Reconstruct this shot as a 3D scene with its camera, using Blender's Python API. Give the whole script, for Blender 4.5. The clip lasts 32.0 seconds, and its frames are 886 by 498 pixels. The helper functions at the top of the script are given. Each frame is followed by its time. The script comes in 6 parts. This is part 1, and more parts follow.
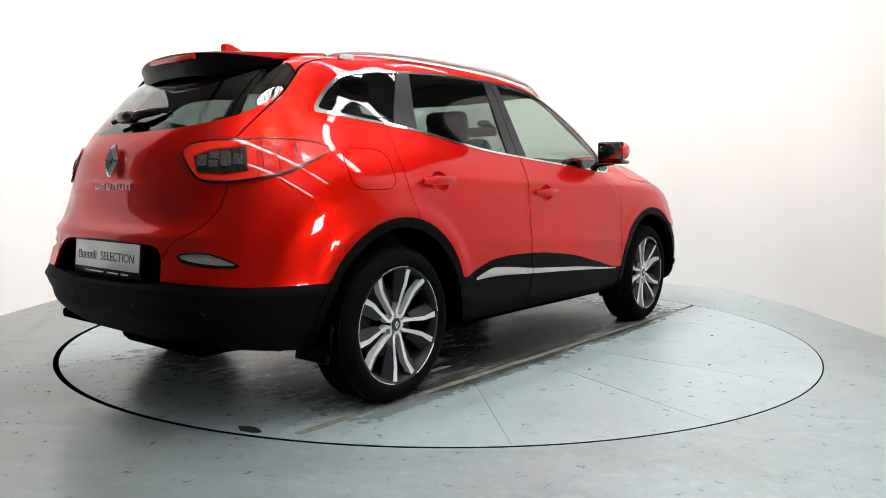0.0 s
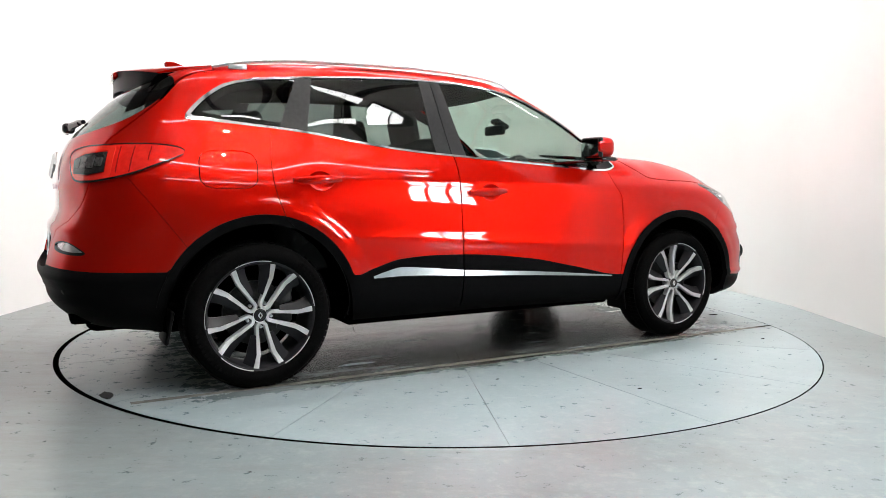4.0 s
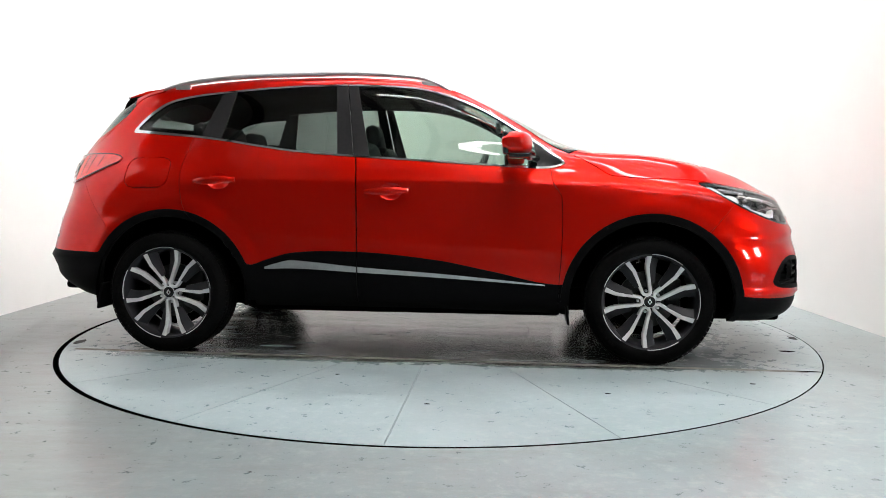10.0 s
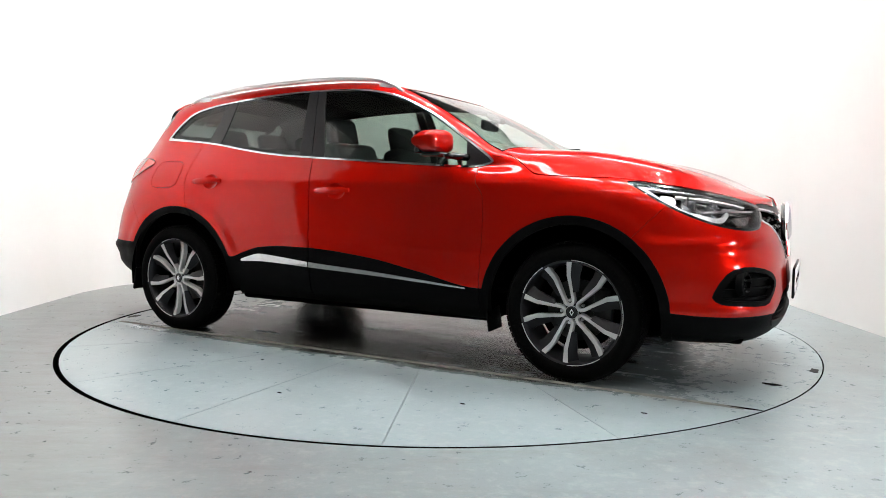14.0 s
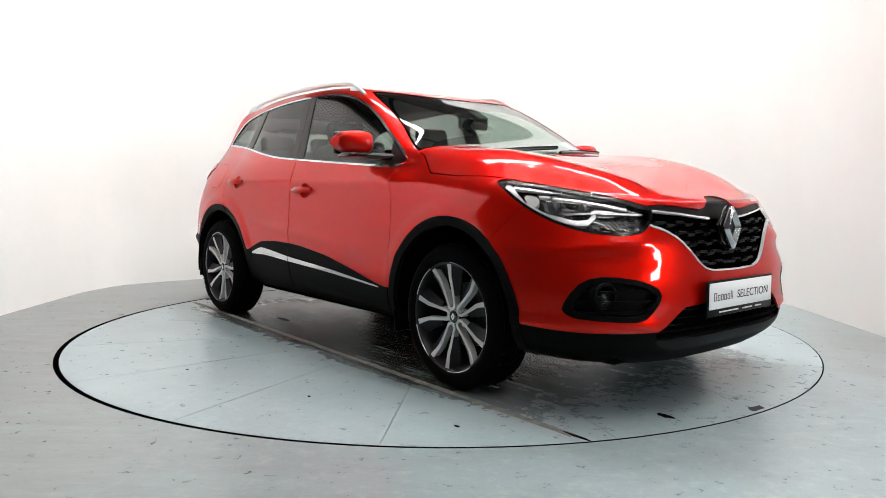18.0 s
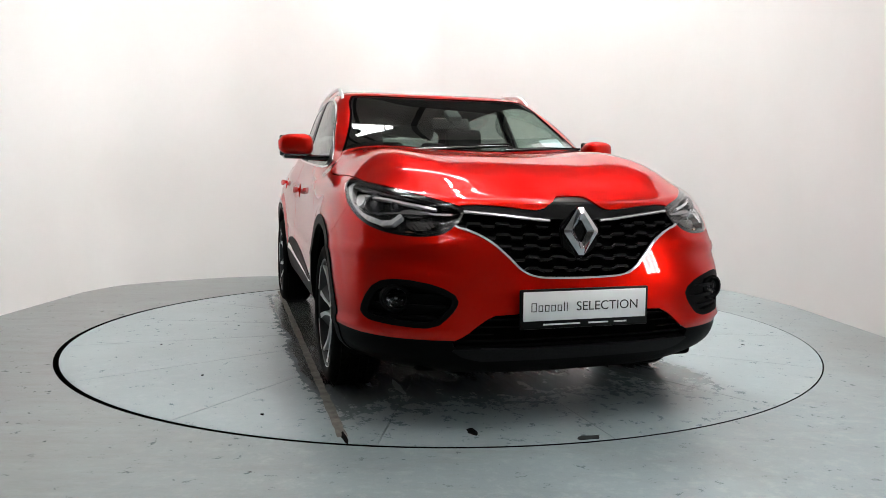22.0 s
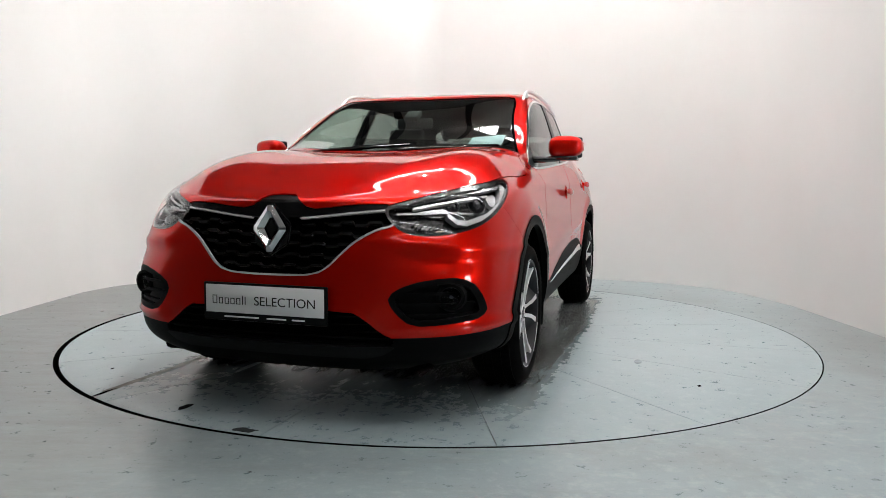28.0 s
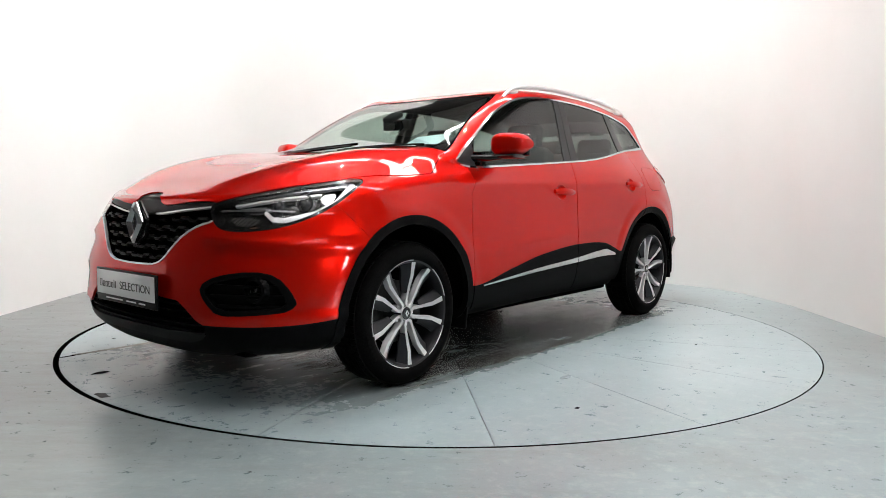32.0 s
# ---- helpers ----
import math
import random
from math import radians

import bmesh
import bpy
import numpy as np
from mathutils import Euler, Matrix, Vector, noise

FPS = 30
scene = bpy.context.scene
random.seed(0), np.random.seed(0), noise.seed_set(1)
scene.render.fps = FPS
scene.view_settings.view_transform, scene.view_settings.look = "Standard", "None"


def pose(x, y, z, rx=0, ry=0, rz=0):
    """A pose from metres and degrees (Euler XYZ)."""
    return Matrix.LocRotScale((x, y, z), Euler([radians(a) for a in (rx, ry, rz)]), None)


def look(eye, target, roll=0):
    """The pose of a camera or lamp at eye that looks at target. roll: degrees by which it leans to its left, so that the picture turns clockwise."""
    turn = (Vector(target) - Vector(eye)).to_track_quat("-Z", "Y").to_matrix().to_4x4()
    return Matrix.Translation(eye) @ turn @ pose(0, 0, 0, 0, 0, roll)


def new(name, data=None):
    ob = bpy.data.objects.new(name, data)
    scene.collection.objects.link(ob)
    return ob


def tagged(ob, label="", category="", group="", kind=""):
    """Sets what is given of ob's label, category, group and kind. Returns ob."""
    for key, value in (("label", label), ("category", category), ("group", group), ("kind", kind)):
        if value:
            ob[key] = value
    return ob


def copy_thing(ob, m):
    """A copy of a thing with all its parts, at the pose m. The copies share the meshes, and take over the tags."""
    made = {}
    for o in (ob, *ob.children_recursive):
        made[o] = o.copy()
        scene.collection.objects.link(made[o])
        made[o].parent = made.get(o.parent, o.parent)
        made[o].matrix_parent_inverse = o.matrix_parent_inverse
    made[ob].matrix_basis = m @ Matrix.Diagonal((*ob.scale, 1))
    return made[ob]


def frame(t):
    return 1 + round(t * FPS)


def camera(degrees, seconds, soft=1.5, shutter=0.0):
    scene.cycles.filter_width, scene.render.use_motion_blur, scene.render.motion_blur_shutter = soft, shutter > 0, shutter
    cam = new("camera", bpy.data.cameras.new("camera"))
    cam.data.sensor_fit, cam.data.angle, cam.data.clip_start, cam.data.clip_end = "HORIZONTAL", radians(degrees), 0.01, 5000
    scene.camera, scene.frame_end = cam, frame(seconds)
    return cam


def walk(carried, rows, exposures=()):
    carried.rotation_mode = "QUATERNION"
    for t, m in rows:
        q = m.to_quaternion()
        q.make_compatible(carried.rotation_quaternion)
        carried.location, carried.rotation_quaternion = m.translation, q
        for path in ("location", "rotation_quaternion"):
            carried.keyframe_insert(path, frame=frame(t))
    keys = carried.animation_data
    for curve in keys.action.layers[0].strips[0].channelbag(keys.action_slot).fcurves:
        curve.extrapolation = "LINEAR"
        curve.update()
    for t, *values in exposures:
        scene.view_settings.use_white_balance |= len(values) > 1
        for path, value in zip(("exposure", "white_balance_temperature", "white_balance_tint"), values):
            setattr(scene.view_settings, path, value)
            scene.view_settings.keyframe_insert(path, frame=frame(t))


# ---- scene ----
# One static camera before a rotating turntable with a red compact SUV.
EYE = (0.0, -4.836, 0.929)
AIM = (EYE[0] + 0.0016873, EYE[1] + 0.9965474, EYE[2] - 0.0830089)
cam = camera(62.51, 32.0, soft=0.55)
VIEW = look(EYE, AIM, 0.395)
walk(cam, [(0, VIEW), (32, VIEW)], exposures=[(0, 0.13), (6, 0.20), (13, 0.22), (17, 0.13), (19, -0.01), (21, -0.20), (24, -0.36), (29, -0.40), (31, -0.20), (32, -0.08)])

# ---- turning: degrees per second and the moment when the car stands side on
TURN_RATE, SIDE_ON = 5.6748, 9.0853
AXIS_X, AXIS_Y = 0.1327, 0.0603          # turntable axis in the car's own space


def heading(t):
    return -TURN_RATE * (t - SIDE_ON)


# ---- world and lamps ----
world = bpy.data.worlds.new("hall_world")
scene.world = world
world.use_nodes = True
world.node_tree.nodes["Background"].inputs[0].default_value = (0.8, 0.9, 1.0, 1)
world.node_tree.nodes["Background"].inputs[1].default_value = 0.0
PANEL_GLOW = 22.0
CEILING_FILL_GLOW = 18.0
SPOT_GLOW = 4600.0


# ---- materials ----
def material(name, colour, rough=0.5, metal=0.0, coat=0.0, coat_rough=0.03, spec=0.5):
    m = bpy.data.materials.new(name)
    m.use_nodes = True
    b = m.node_tree.nodes["Principled BSDF"]
    b.inputs["Base Color"].default_value = (*colour, 1)
    b.inputs["Roughness"].default_value = rough
    b.inputs["Metallic"].default_value = metal
    b.inputs["Coat Weight"].default_value = coat
    b.inputs["Coat Roughness"].default_value = coat_rough
    b.inputs["Specular IOR Level"].default_value = spec
    return m


def node(m, kind, **values):
    n = m.node_tree.nodes.new(kind)
    for key, value in values.items():
        if key in n.inputs:
            n.inputs[key].default_value = value
    return n


def link(m, a, out, b, inp):
    m.node_tree.links.new(a.outputs[out], b.inputs[inp])


def grain(m, scale, low, high, strength=0.0, rough=None, detail=6.0, socket="Base Color", distance=0.002):
    """Noise between two colours, with optional relief and roughness range."""
    b = m.node_tree.nodes["Principled BSDF"]
    co = node(m, "ShaderNodeTexCoord")
    n = node(m, "ShaderNodeTexNoise", Scale=scale, Detail=detail, Roughness=0.6)
    link(m, co, "Object", n, "Vector")
    r = node(m, "ShaderNodeValToRGB")
    r.color_ramp.elements[0].position, r.color_ramp.elements[1].position = 0.3, 0.7
    r.color_ramp.elements[0].color, r.color_ramp.elements[1].color = (*low, 1), (*high, 1)
    link(m, n, "Fac", r, "Fac")
    link(m, r, "Color", b, socket)
    if rough:
        q = node(m, "ShaderNodeMapRange")
        q.inputs["To Min"].default_value, q.inputs["To Max"].default_value = rough
        link(m, n, "Fac", q, "Value")
        link(m, q, "Result", b, "Roughness")
    if strength:
        bump = node(m, "ShaderNodeBump", Strength=strength, Distance=distance)
        link(m, n, "Fac", bump, "Height")
        link(m, bump, "Normal", b, "Normal")
    return m


def glass(name, tint, base=0.045):
    """Thin pane: see-through tint with a mirror share that grows towards grazing."""
    m = bpy.data.materials.new(name)
    m.use_nodes = True
    t = m.node_tree
    t.nodes.remove(t.nodes["Principled BSDF"])
    clear = node(m, "ShaderNodeBsdfTransparent")
    clear.inputs["Color"].default_value = (*tint, 1)
    shine = node(m, "ShaderNodeBsdfGlossy", Roughness=0.0)
    facing = node(m, "ShaderNodeLayerWeight", Blend=0.5)
    power = node(m, "ShaderNodeMath")
    power.operation = "POWER"
    power.inputs[1].default_value = 5.0
    link(m, facing, "Facing", power, 0)
    fres = node(m, "ShaderNodeMapRange")
    fres.inputs["To Min"].default_value = base
    link(m, power, "Value", fres, "Value")
    mix = node(m, "ShaderNodeMixShader")
    link(m, fres, "Result", mix, 0)
    m.node_tree.links.new(clear.outputs[0], mix.inputs[1])
    m.node_tree.links.new(shine.outputs[0], mix.inputs[2])
    m.node_tree.links.new(mix.outputs[0], t.nodes["Material Output"].inputs[0])
    return m


def glowing(name, colour, strength):
    m = material(name, colour, 0.5)
    b = m.node_tree.nodes["Principled BSDF"]
    b.inputs["Emission Color"].default_value = (*colour, 1)
    b.inputs["Emission Strength"].default_value = strength
    return m


def paint_material():
    """Solid red with fine flakes under a clear coat."""
    m = material("red_paint", (0.45, 0.003, 0.001), 0.32, 0.68, 1.0, 0.004, 0.02)
    m.node_tree.nodes["Principled BSDF"].inputs["Coat IOR"].default_value = 1.38
    b = m.node_tree.nodes["Principled BSDF"]
    co = node(m, "ShaderNodeTexCoord")
    fl = node(m, "ShaderNodeTexVoronoi", Scale=900.0)
    link(m, co, "Object", fl, "Vector")
    r = node(m, "ShaderNodeValToRGB")
    r.color_ramp.elements[0].color = (0.45, 0.0030, 0.0008, 1)
    r.color_ramp.elements[1].color = (0.64, 0.0078, 0.0020, 1)
    link(m, fl, "Distance", r, "Fac")
    link(m, r, "Color", b, "Base Color")
    b.inputs["Specular Tint"].default_value = (0.55, 0.02, 0.01, 1)
    # slight waviness of the clear coat
    n = node(m, "ShaderNodeTexNoise", Scale=6.0, Detail=2.0)
    link(m, co, "Object", n, "Vector")
    bump = node(m, "ShaderNodeBump", Strength=0.02, Distance=0.003)
    link(m, n, "Fac", bump, "Height")
    link(m, bump, "Normal", b, "Coat Normal")
    return m


RED = paint_material()
PLASTIC = grain(material("black_grained_plastic", (0.003, 0.003, 0.0032), 0.55, spec=0.035), 260.0, (0.0022, 0.0022, 0.0024), (0.0045, 0.0045, 0.0048), 0.25, (0.42, 0.6))
SATINBLACK = grain(material("satin_black_plastic", (0.003, 0.003, 0.0033), 0.38, spec=0.12), 90.0, (0.002, 0.002, 0.0022), (0.004, 0.004, 0.0044))
GLOSSBLACK = material("gloss_black", (0.003, 0.003, 0.0035), 0.14, 0, 0.35)
DARK = material("dark_lining", (0.0015, 0.0015, 0.0015), 0.8, spec=0.0)
# chrome whose bright reflections are put into a pale, less metallic base
BRIGHT = grain(material("bright_trim", (0.80, 0.80, 0.81), 0.16, 0.55), 40.0, (0.74, 0.74, 0.75), (0.86, 0.86, 0.87), 0, (0.12, 0.2))
CHROME = grain(material("chrome", (0.60, 0.61, 0.63), 0.08, 1.0), 30.0, (0.55, 0.56, 0.58), (0.66, 0.67, 0.69), 0, (0.05, 0.10))
SATIN = material("satin_silver", (0.74, 0.75, 0.76), 0.3, 0.85)
BRAKESTEEL = grain(material("brake_steel", (0.10, 0.10, 0.10), 0.4, 0.6), 60.0, (0.025, 0.025, 0.025), (0.045, 0.045, 0.043), 0, (0.3, 0.5))
ALLOY = grain(material("machined_alloy", (0.72, 0.72, 0.73), 0.4, 0.12), 25.0, (0.52, 0.52, 0.53), (0.60, 0.60, 0.605), 0, (0.34, 0.42))
ALLOYDARK = material("dark_grey_alloy_paint", (0.012, 0.012, 0.0145), 0.42, 0.0, 0.06, 0.1, 0.25)
RUBBER = grain(material("tyre_rubber", (0.0035, 0.0035, 0.0035), 0.7, spec=0.02), 120.0, (0.0025, 0.0025, 0.0025), (0.0055, 0.0055, 0.0055), 0.15, (0.62, 0.85))
TRIM = grain(material("satin_pillar_black", (0.012, 0.012, 0.013), 0.35, spec=0.25), 60.0, (0.010, 0.010, 0.011), (0.016, 0.016, 0.017))
GLASS_CLEAR = glass("clear_green_glass", (0.68, 0.78, 0.73), 0.11)
GLASS_SIDE = glass("pale_green_glass", (0.60, 0.71, 0.65), 0.05)
GLASS_DARK = glass("tinted_glass", (0.32, 0.37, 0.35), 0.05)
GLASS_LAMP = glass("lamp_lens", (0.96, 0.96, 0.96), 0.022)
REDLENS = grain(material("red_lens", (0.70, 0.010, 0.005), 0.10, 0, 0.8, 0.02, 0.3), 30.0, (0.60, 0.007, 0.004), (0.78, 0.014, 0.007))
REDRIB = material("dark_red_rib", (0.20, 0.002, 0.0015), 0.15, 0, 0.6, 0.03, 0.3)
REDLIGHTLENS = material("bright_red_lens", (0.80, 0.022, 0.012), 0.10, 0, 0.8, 0.02, 0.3)
SMOKE = material("smoked_reversing_lens", (0.018, 0.015, 0.015), 0.1, 0, 0.5)
CLOTH = grain(material("charcoal_seat_cloth", (0.022, 0.022, 0.024), 0.9), 300.0, (0.015, 0.015, 0.017), (0.032, 0.032, 0.034), 0.3)
CABIN = grain(material("dark_cabin_plastic", (0.018, 0.018, 0.02), 0.6, spec=0.2), 150.0, (0.014, 0.014, 0.015), (0.024, 0.024, 0.026), 0.2)
PLATEWHITE = material("white_plate", (0.82, 0.82, 0.82), 0.3, 0, 0.3)
INK = material("black_ink", (0.02, 0.02, 0.022), 0.4)
WHITEINK = material("white_ink", (0.8, 0.8, 0.8), 0.4)
PAPER = material("pale_blue_paper", (0.62, 0.74, 0.82), 0.6)
SKID = grain(material("satin_grey_plastic", (0.007, 0.007, 0.0075), 0.5, spec=0.1), 120.0, (0.0055, 0.0055, 0.006), (0.009, 0.009, 0.0095), 0.1)
SLAT = material("grey_grille_plastic", (0.006, 0.006, 0.0065), 0.5, spec=0.10)
GLASSBALL = material("projector_glass", (0.05, 0.05, 0.055), 0.05, 0, 1.0)
DIMLENS = grain(material("dim_clear_lens", (0.14, 0.135, 0.135), 0.15, 0.3, 0.6), 70.0, (0.03, 0.029, 0.029), (0.12, 0.117, 0.115))
LEDLENS = grain(material("ribbed_clear_lens", (0.55, 0.53, 0.53), 0.12, 0.6, 1.0), 25.0, (0.40, 0.38, 0.38), (0.70, 0.68, 0.68))
REFLECTOR = material("lamp_reflector", (0.36, 0.36, 0.38), 0.25, 1.0)
BOWL = grain(material("grey_lamp_bowl", (0.03, 0.03, 0.032), 0.25, 0.5, 0.3), 24.0, (0.006, 0.006, 0.0065), (0.06, 0.06, 0.063))
AMBER = material("smoked_amber_lens", (0.20, 0.11, 0.08), 0.15, 0, 0.5)
LEDWHITE = grain(material("white_light_guide", (0.55, 0.56, 0.58), 0.18, 0.3, 0.8), 55.0, (0.50, 0.51, 0.53), (0.84, 0.85, 0.87))


def floor_material(name, disc):
    """Pale blue-grey floor paint, scuffed and patched, with bare brownish wear where cars stand, darkened further as
    shade below them.
    """
    m = material(name, (0.4, 0.45, 0.46), 0.4, 0.0, 0.0 if disc else 0.15, 0.22)
    b = m.node_tree.nodes["Principled BSDF"]
    tone = 1.16 if disc else 0.93
    co = node(m, "ShaderNodeTexCoord")
    big = node(m, "ShaderNodeTexNoise", Scale=0.9, Detail=8.0, Roughness=0.65)
    fine = node(m, "ShaderNodeTexNoise", Scale=14.0, Detail=10.0, Roughness=0.75)
    for n in (big, fine):
        link(m, co, "Object", n, "Vector")
    r = node(m, "ShaderNodeValToRGB")
    r.color_ramp.elements[0].position, r.color_ramp.elements[1].position = 0.32, 0.68
    r.color_ramp.elements[0].color, r.color_ramp.elements[1].color = (0.175 * tone, 0.222 * tone, 0.237 * tone, 1), (0.226 * tone, 0.277 * tone, 0.292 * tone, 1)
    link(m, big, "Fac", r, "Fac")
    s = node(m, "ShaderNodeValToRGB")
    s.color_ramp.elements[0].position, s.color_ramp.elements[1].position = 0.50, 0.64
    s.color_ramp.elements[0].color, s.color_ramp.elements[1].color = (0, 0, 0, 1), (1, 1, 1, 1)
    link(m, fine, "Fac", s, "Fac")
    pale = node(m, "ShaderNodeMix")
    pale.data_type = "RGBA"
    pale.inputs["B"].default_value = (0.285 * tone, 0.322 * tone, 0.328 * tone, 1)
    link(m, r, "Color", pale, "A")
    half = node(m, "ShaderNodeMath")
    half.operation = "MULTIPLY"
    half.inputs[1].default_value = 0.48 if disc else 0.80
    link(m, s, "Color", half, 0)
    link(m, half, "Value", pale, "Factor")
    if not disc:
        scrape = node(m, "ShaderNodeTexNoise", Scale=3.2, Detail=12.0, Roughness=0.78)
        lie = node(m, "ShaderNodeMapping")
        lie.inputs["Scale"].default_value = (0.6, 2.6, 1)
        lie.inputs["Rotation"].default_value = (0, 0, 0.5)
        link(m, co, "Object", lie, "Vector")
        link(m, lie, "Vector", scrape, "Vector")
        sr = node(m, "ShaderNodeMapRange")
        sr.inputs["From Min"].default_value, sr.inputs["From Max"].default_value = 0.52, 0.66
        sr.inputs["To Max"].default_value = 0.55
        link(m, scrape, "Fac", sr, "Value")
        scraped = node(m, "ShaderNodeMix")
        scraped.data_type = "RGBA"
        scraped.inputs["B"].default_value = (0.150, 0.175, 0.172, 1)
        link(m, pale, "Result", scraped, "A")
        link(m, sr, "Result", scraped, "Factor")
        pale = scraped
    grime = node(m, "ShaderNodeTexNoise", Scale=0.55, Detail=9.0, Roughness=0.68)
    link(m, co, "Object", grime, "Vector")
    gm = node(m, "ShaderNodeMapRange")
    gm.inputs["From Min"].default_value, gm.inputs["From Max"].default_value = 0.47, 0.66
    gm.inputs["To Max"].default_value = 0.22 if disc else 0.55
    link(m, grime, "Fac", gm, "Value")
    dirty = node(m, "ShaderNodeMix")
    dirty.data_type = "RGBA"
    dirty.inputs["B"].default_value = (0.110, 0.110, 0.100, 1)
    link(m, pale, "Result", dirty, "A")
    link(m, gm, "Result", dirty, "Factor")
    last = dirty
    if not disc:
        # greyer towards the left: grime, plus the weaker light there put into the colour
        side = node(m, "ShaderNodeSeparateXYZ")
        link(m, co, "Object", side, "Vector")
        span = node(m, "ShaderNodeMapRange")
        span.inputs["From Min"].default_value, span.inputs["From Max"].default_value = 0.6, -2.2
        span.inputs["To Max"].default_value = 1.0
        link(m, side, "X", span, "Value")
        grime_mottle = node(m, "ShaderNodeMapRange")
        grime_mottle.inputs["From Min"].default_value, grime_mottle.inputs["From Max"].default_value = 0.30, 0.62
        grime_mottle.inputs["To Min"].default_value, grime_mottle.inputs["To Max"].default_value = 0.35, 0.95
        link(m, scrape, "Fac", grime_mottle, "Value")
        dim_share = node(m, "ShaderNodeMath")
        dim_share.operation = "MULTIPLY"
        link(m, span, "Result", dim_share, 0)
        link(m, grime_mottle, "Result", dim_share, 1)
        dim_grime = node(m, "ShaderNodeMix")
        dim_grime.data_type = "RGBA"
        dim_grime.inputs["B"].default_value = (0.105, 0.110, 0.106, 1)
        link(m, last, "Result", dim_grime, "A")
        link(m, dim_share, "Value", dim_grime, "Factor")
        last = dim_grime
    if disc:
        # worn strip along the car's length, with shade under the car in its colour
        sep = node(m, "ShaderNodeSeparateXYZ")
        link(m, co, "Object", sep, "Vector")
        off = node(m, "ShaderNodeMath")
        off.operation = "ADD"
        off.inputs[1].default_value = AXIS_Y
        link(m, sep, "Y", off, 0)
        ab = node(m, "ShaderNodeMath")
        ab.operation = "ABSOLUTE"
        link(m, off, "Value", ab, 0)
        strip = node(m, "ShaderNodeMapRange")
        strip.inputs["From Min"].default_value, strip.inputs["From Max"].default_value = 1.02, 0.93
        ragged = node(m, "ShaderNodeMath")
        ragged.operation = "MULTIPLY_ADD"
        ragged.inputs[1].default_value = 0.16
        link(m, big, "Fac", ragged, 0)
        link(m, ab, "Value", ragged, 2)
        ragged_in = node(m, "ShaderNodeMath")
        ragged_in.operation = "SUBTRACT"
        ragged_in.inputs[1].default_value = 0.08
        link(m, ragged, "Value", ragged_in, 0)
        link(m, ragged_in, "Value", strip, "Value")
        along = node(m, "ShaderNodeMath")
        along.operation = "ABSOLUTE"
        link(m, sep, "X", along, 0)
        fade = node(m, "ShaderNodeMapRange")
        fade.inputs["From Min"].default_value, fade.inputs["From Max"].default_value = 1.05, 1.95
        fade.inputs["To Min"].default_value, fade.inputs["To Max"].default_value = 1.0, 0.12
        link(m, along, "Value", fade, "Value")
        wear = node(m, "ShaderNodeTexNoise", Scale=3.0, Detail=9.0, Roughness=0.7)
        stretch = node(m, "ShaderNodeMapping")
        stretch.inputs["Scale"].default_value = (0.55, 2.4, 1)
        link(m, co, "Object", stretch, "Vector")
        link(m, stretch, "Vector", wear, "Vector")
        w2 = node(m, "ShaderNodeValToRGB")
        w2.color_ramp.elements[0].position, w2.color_ramp.elements[1].position = 0.33, 0.56
        w2.color_ramp.elements[0].color = (0.5, 0.5, 0.5, 1)
        link(m, wear, "Fac", w2, "Fac")
        faded = node(m, "ShaderNodeMath")
        faded.operation = "MULTIPLY"
        link(m, strip, "Result", faded, 0)
        link(m, fade, "Result", faded, 1)
        mul = node(m, "ShaderNodeMath")
        mul.operation = "MULTIPLY"
        link(m, faded, "Value", mul, 0)
        link(m, w2, "Color", mul, 1)
        worn = node(m, "ShaderNodeMix")
        worn.data_type = "RGBA"
        worn.inputs["B"].default_value = (0.034, 0.031, 0.027, 1)
        link(m, last, "Result", worn, "A")
        link(m, mul, "Value", worn, "Factor")
        last = worn
    # small dark specks
    speck = node(m, "ShaderNodeTexNoise", Scale=5.5, Detail=12.0, Roughness=0.82)
    skew = node(m, "ShaderNodeMapping")
    skew.inputs["Scale"].default_value = (1.0, 1.7, 1)
    skew.inputs["Rotation"].default_value = (0, 0, 0.6)
    link(m, co, "Object", skew, "Vector")
    link(m, skew, "Vector", speck, "Vector")
    sp = node(m, "ShaderNodeMapRange")
    sp.inputs["From Min"].default_value, sp.inputs["From Max"].default_value = 0.80, 0.85
    sp.inputs["To Max"].default_value = 0.22
    link(m, speck, "Fac", sp, "Value")
    dots = node(m, "ShaderNodeMix")
    dots.data_type = "RGBA"
    dots.inputs["B"].default_value = (0.10, 0.11, 0.11, 1)
    link(m, last, "Result", dots, "A")
    link(m, sp, "Result", dots, "Factor")
    link(m, dots, "Result", b, "Base Color")
    rough = node(m, "ShaderNodeMapRange")
    rough.inputs["To Min"].default_value, rough.inputs["To Max"].default_value = 0.22, 0.36
    link(m, fine, "Fac", rough, "Value")
    gloss = rough
    if disc:
        # the worn strip is rubbed smooth and slightly oily
        polish = node(m, "ShaderNodeMix")
        polish.inputs["B"].default_value = 0.24
        link(m, rough, "Result", polish, "A")
        link(m, mul, "Value", polish, "Factor")
        gloss = polish
    link(m, gloss, "Result", b, "Roughness")
    bump = node(m, "ShaderNodeBump", Strength=0.2, Distance=0.003)
    link(m, fine, "Fac", bump, "Height")
    link(m, bump, "Normal", b, "Normal")
    return m


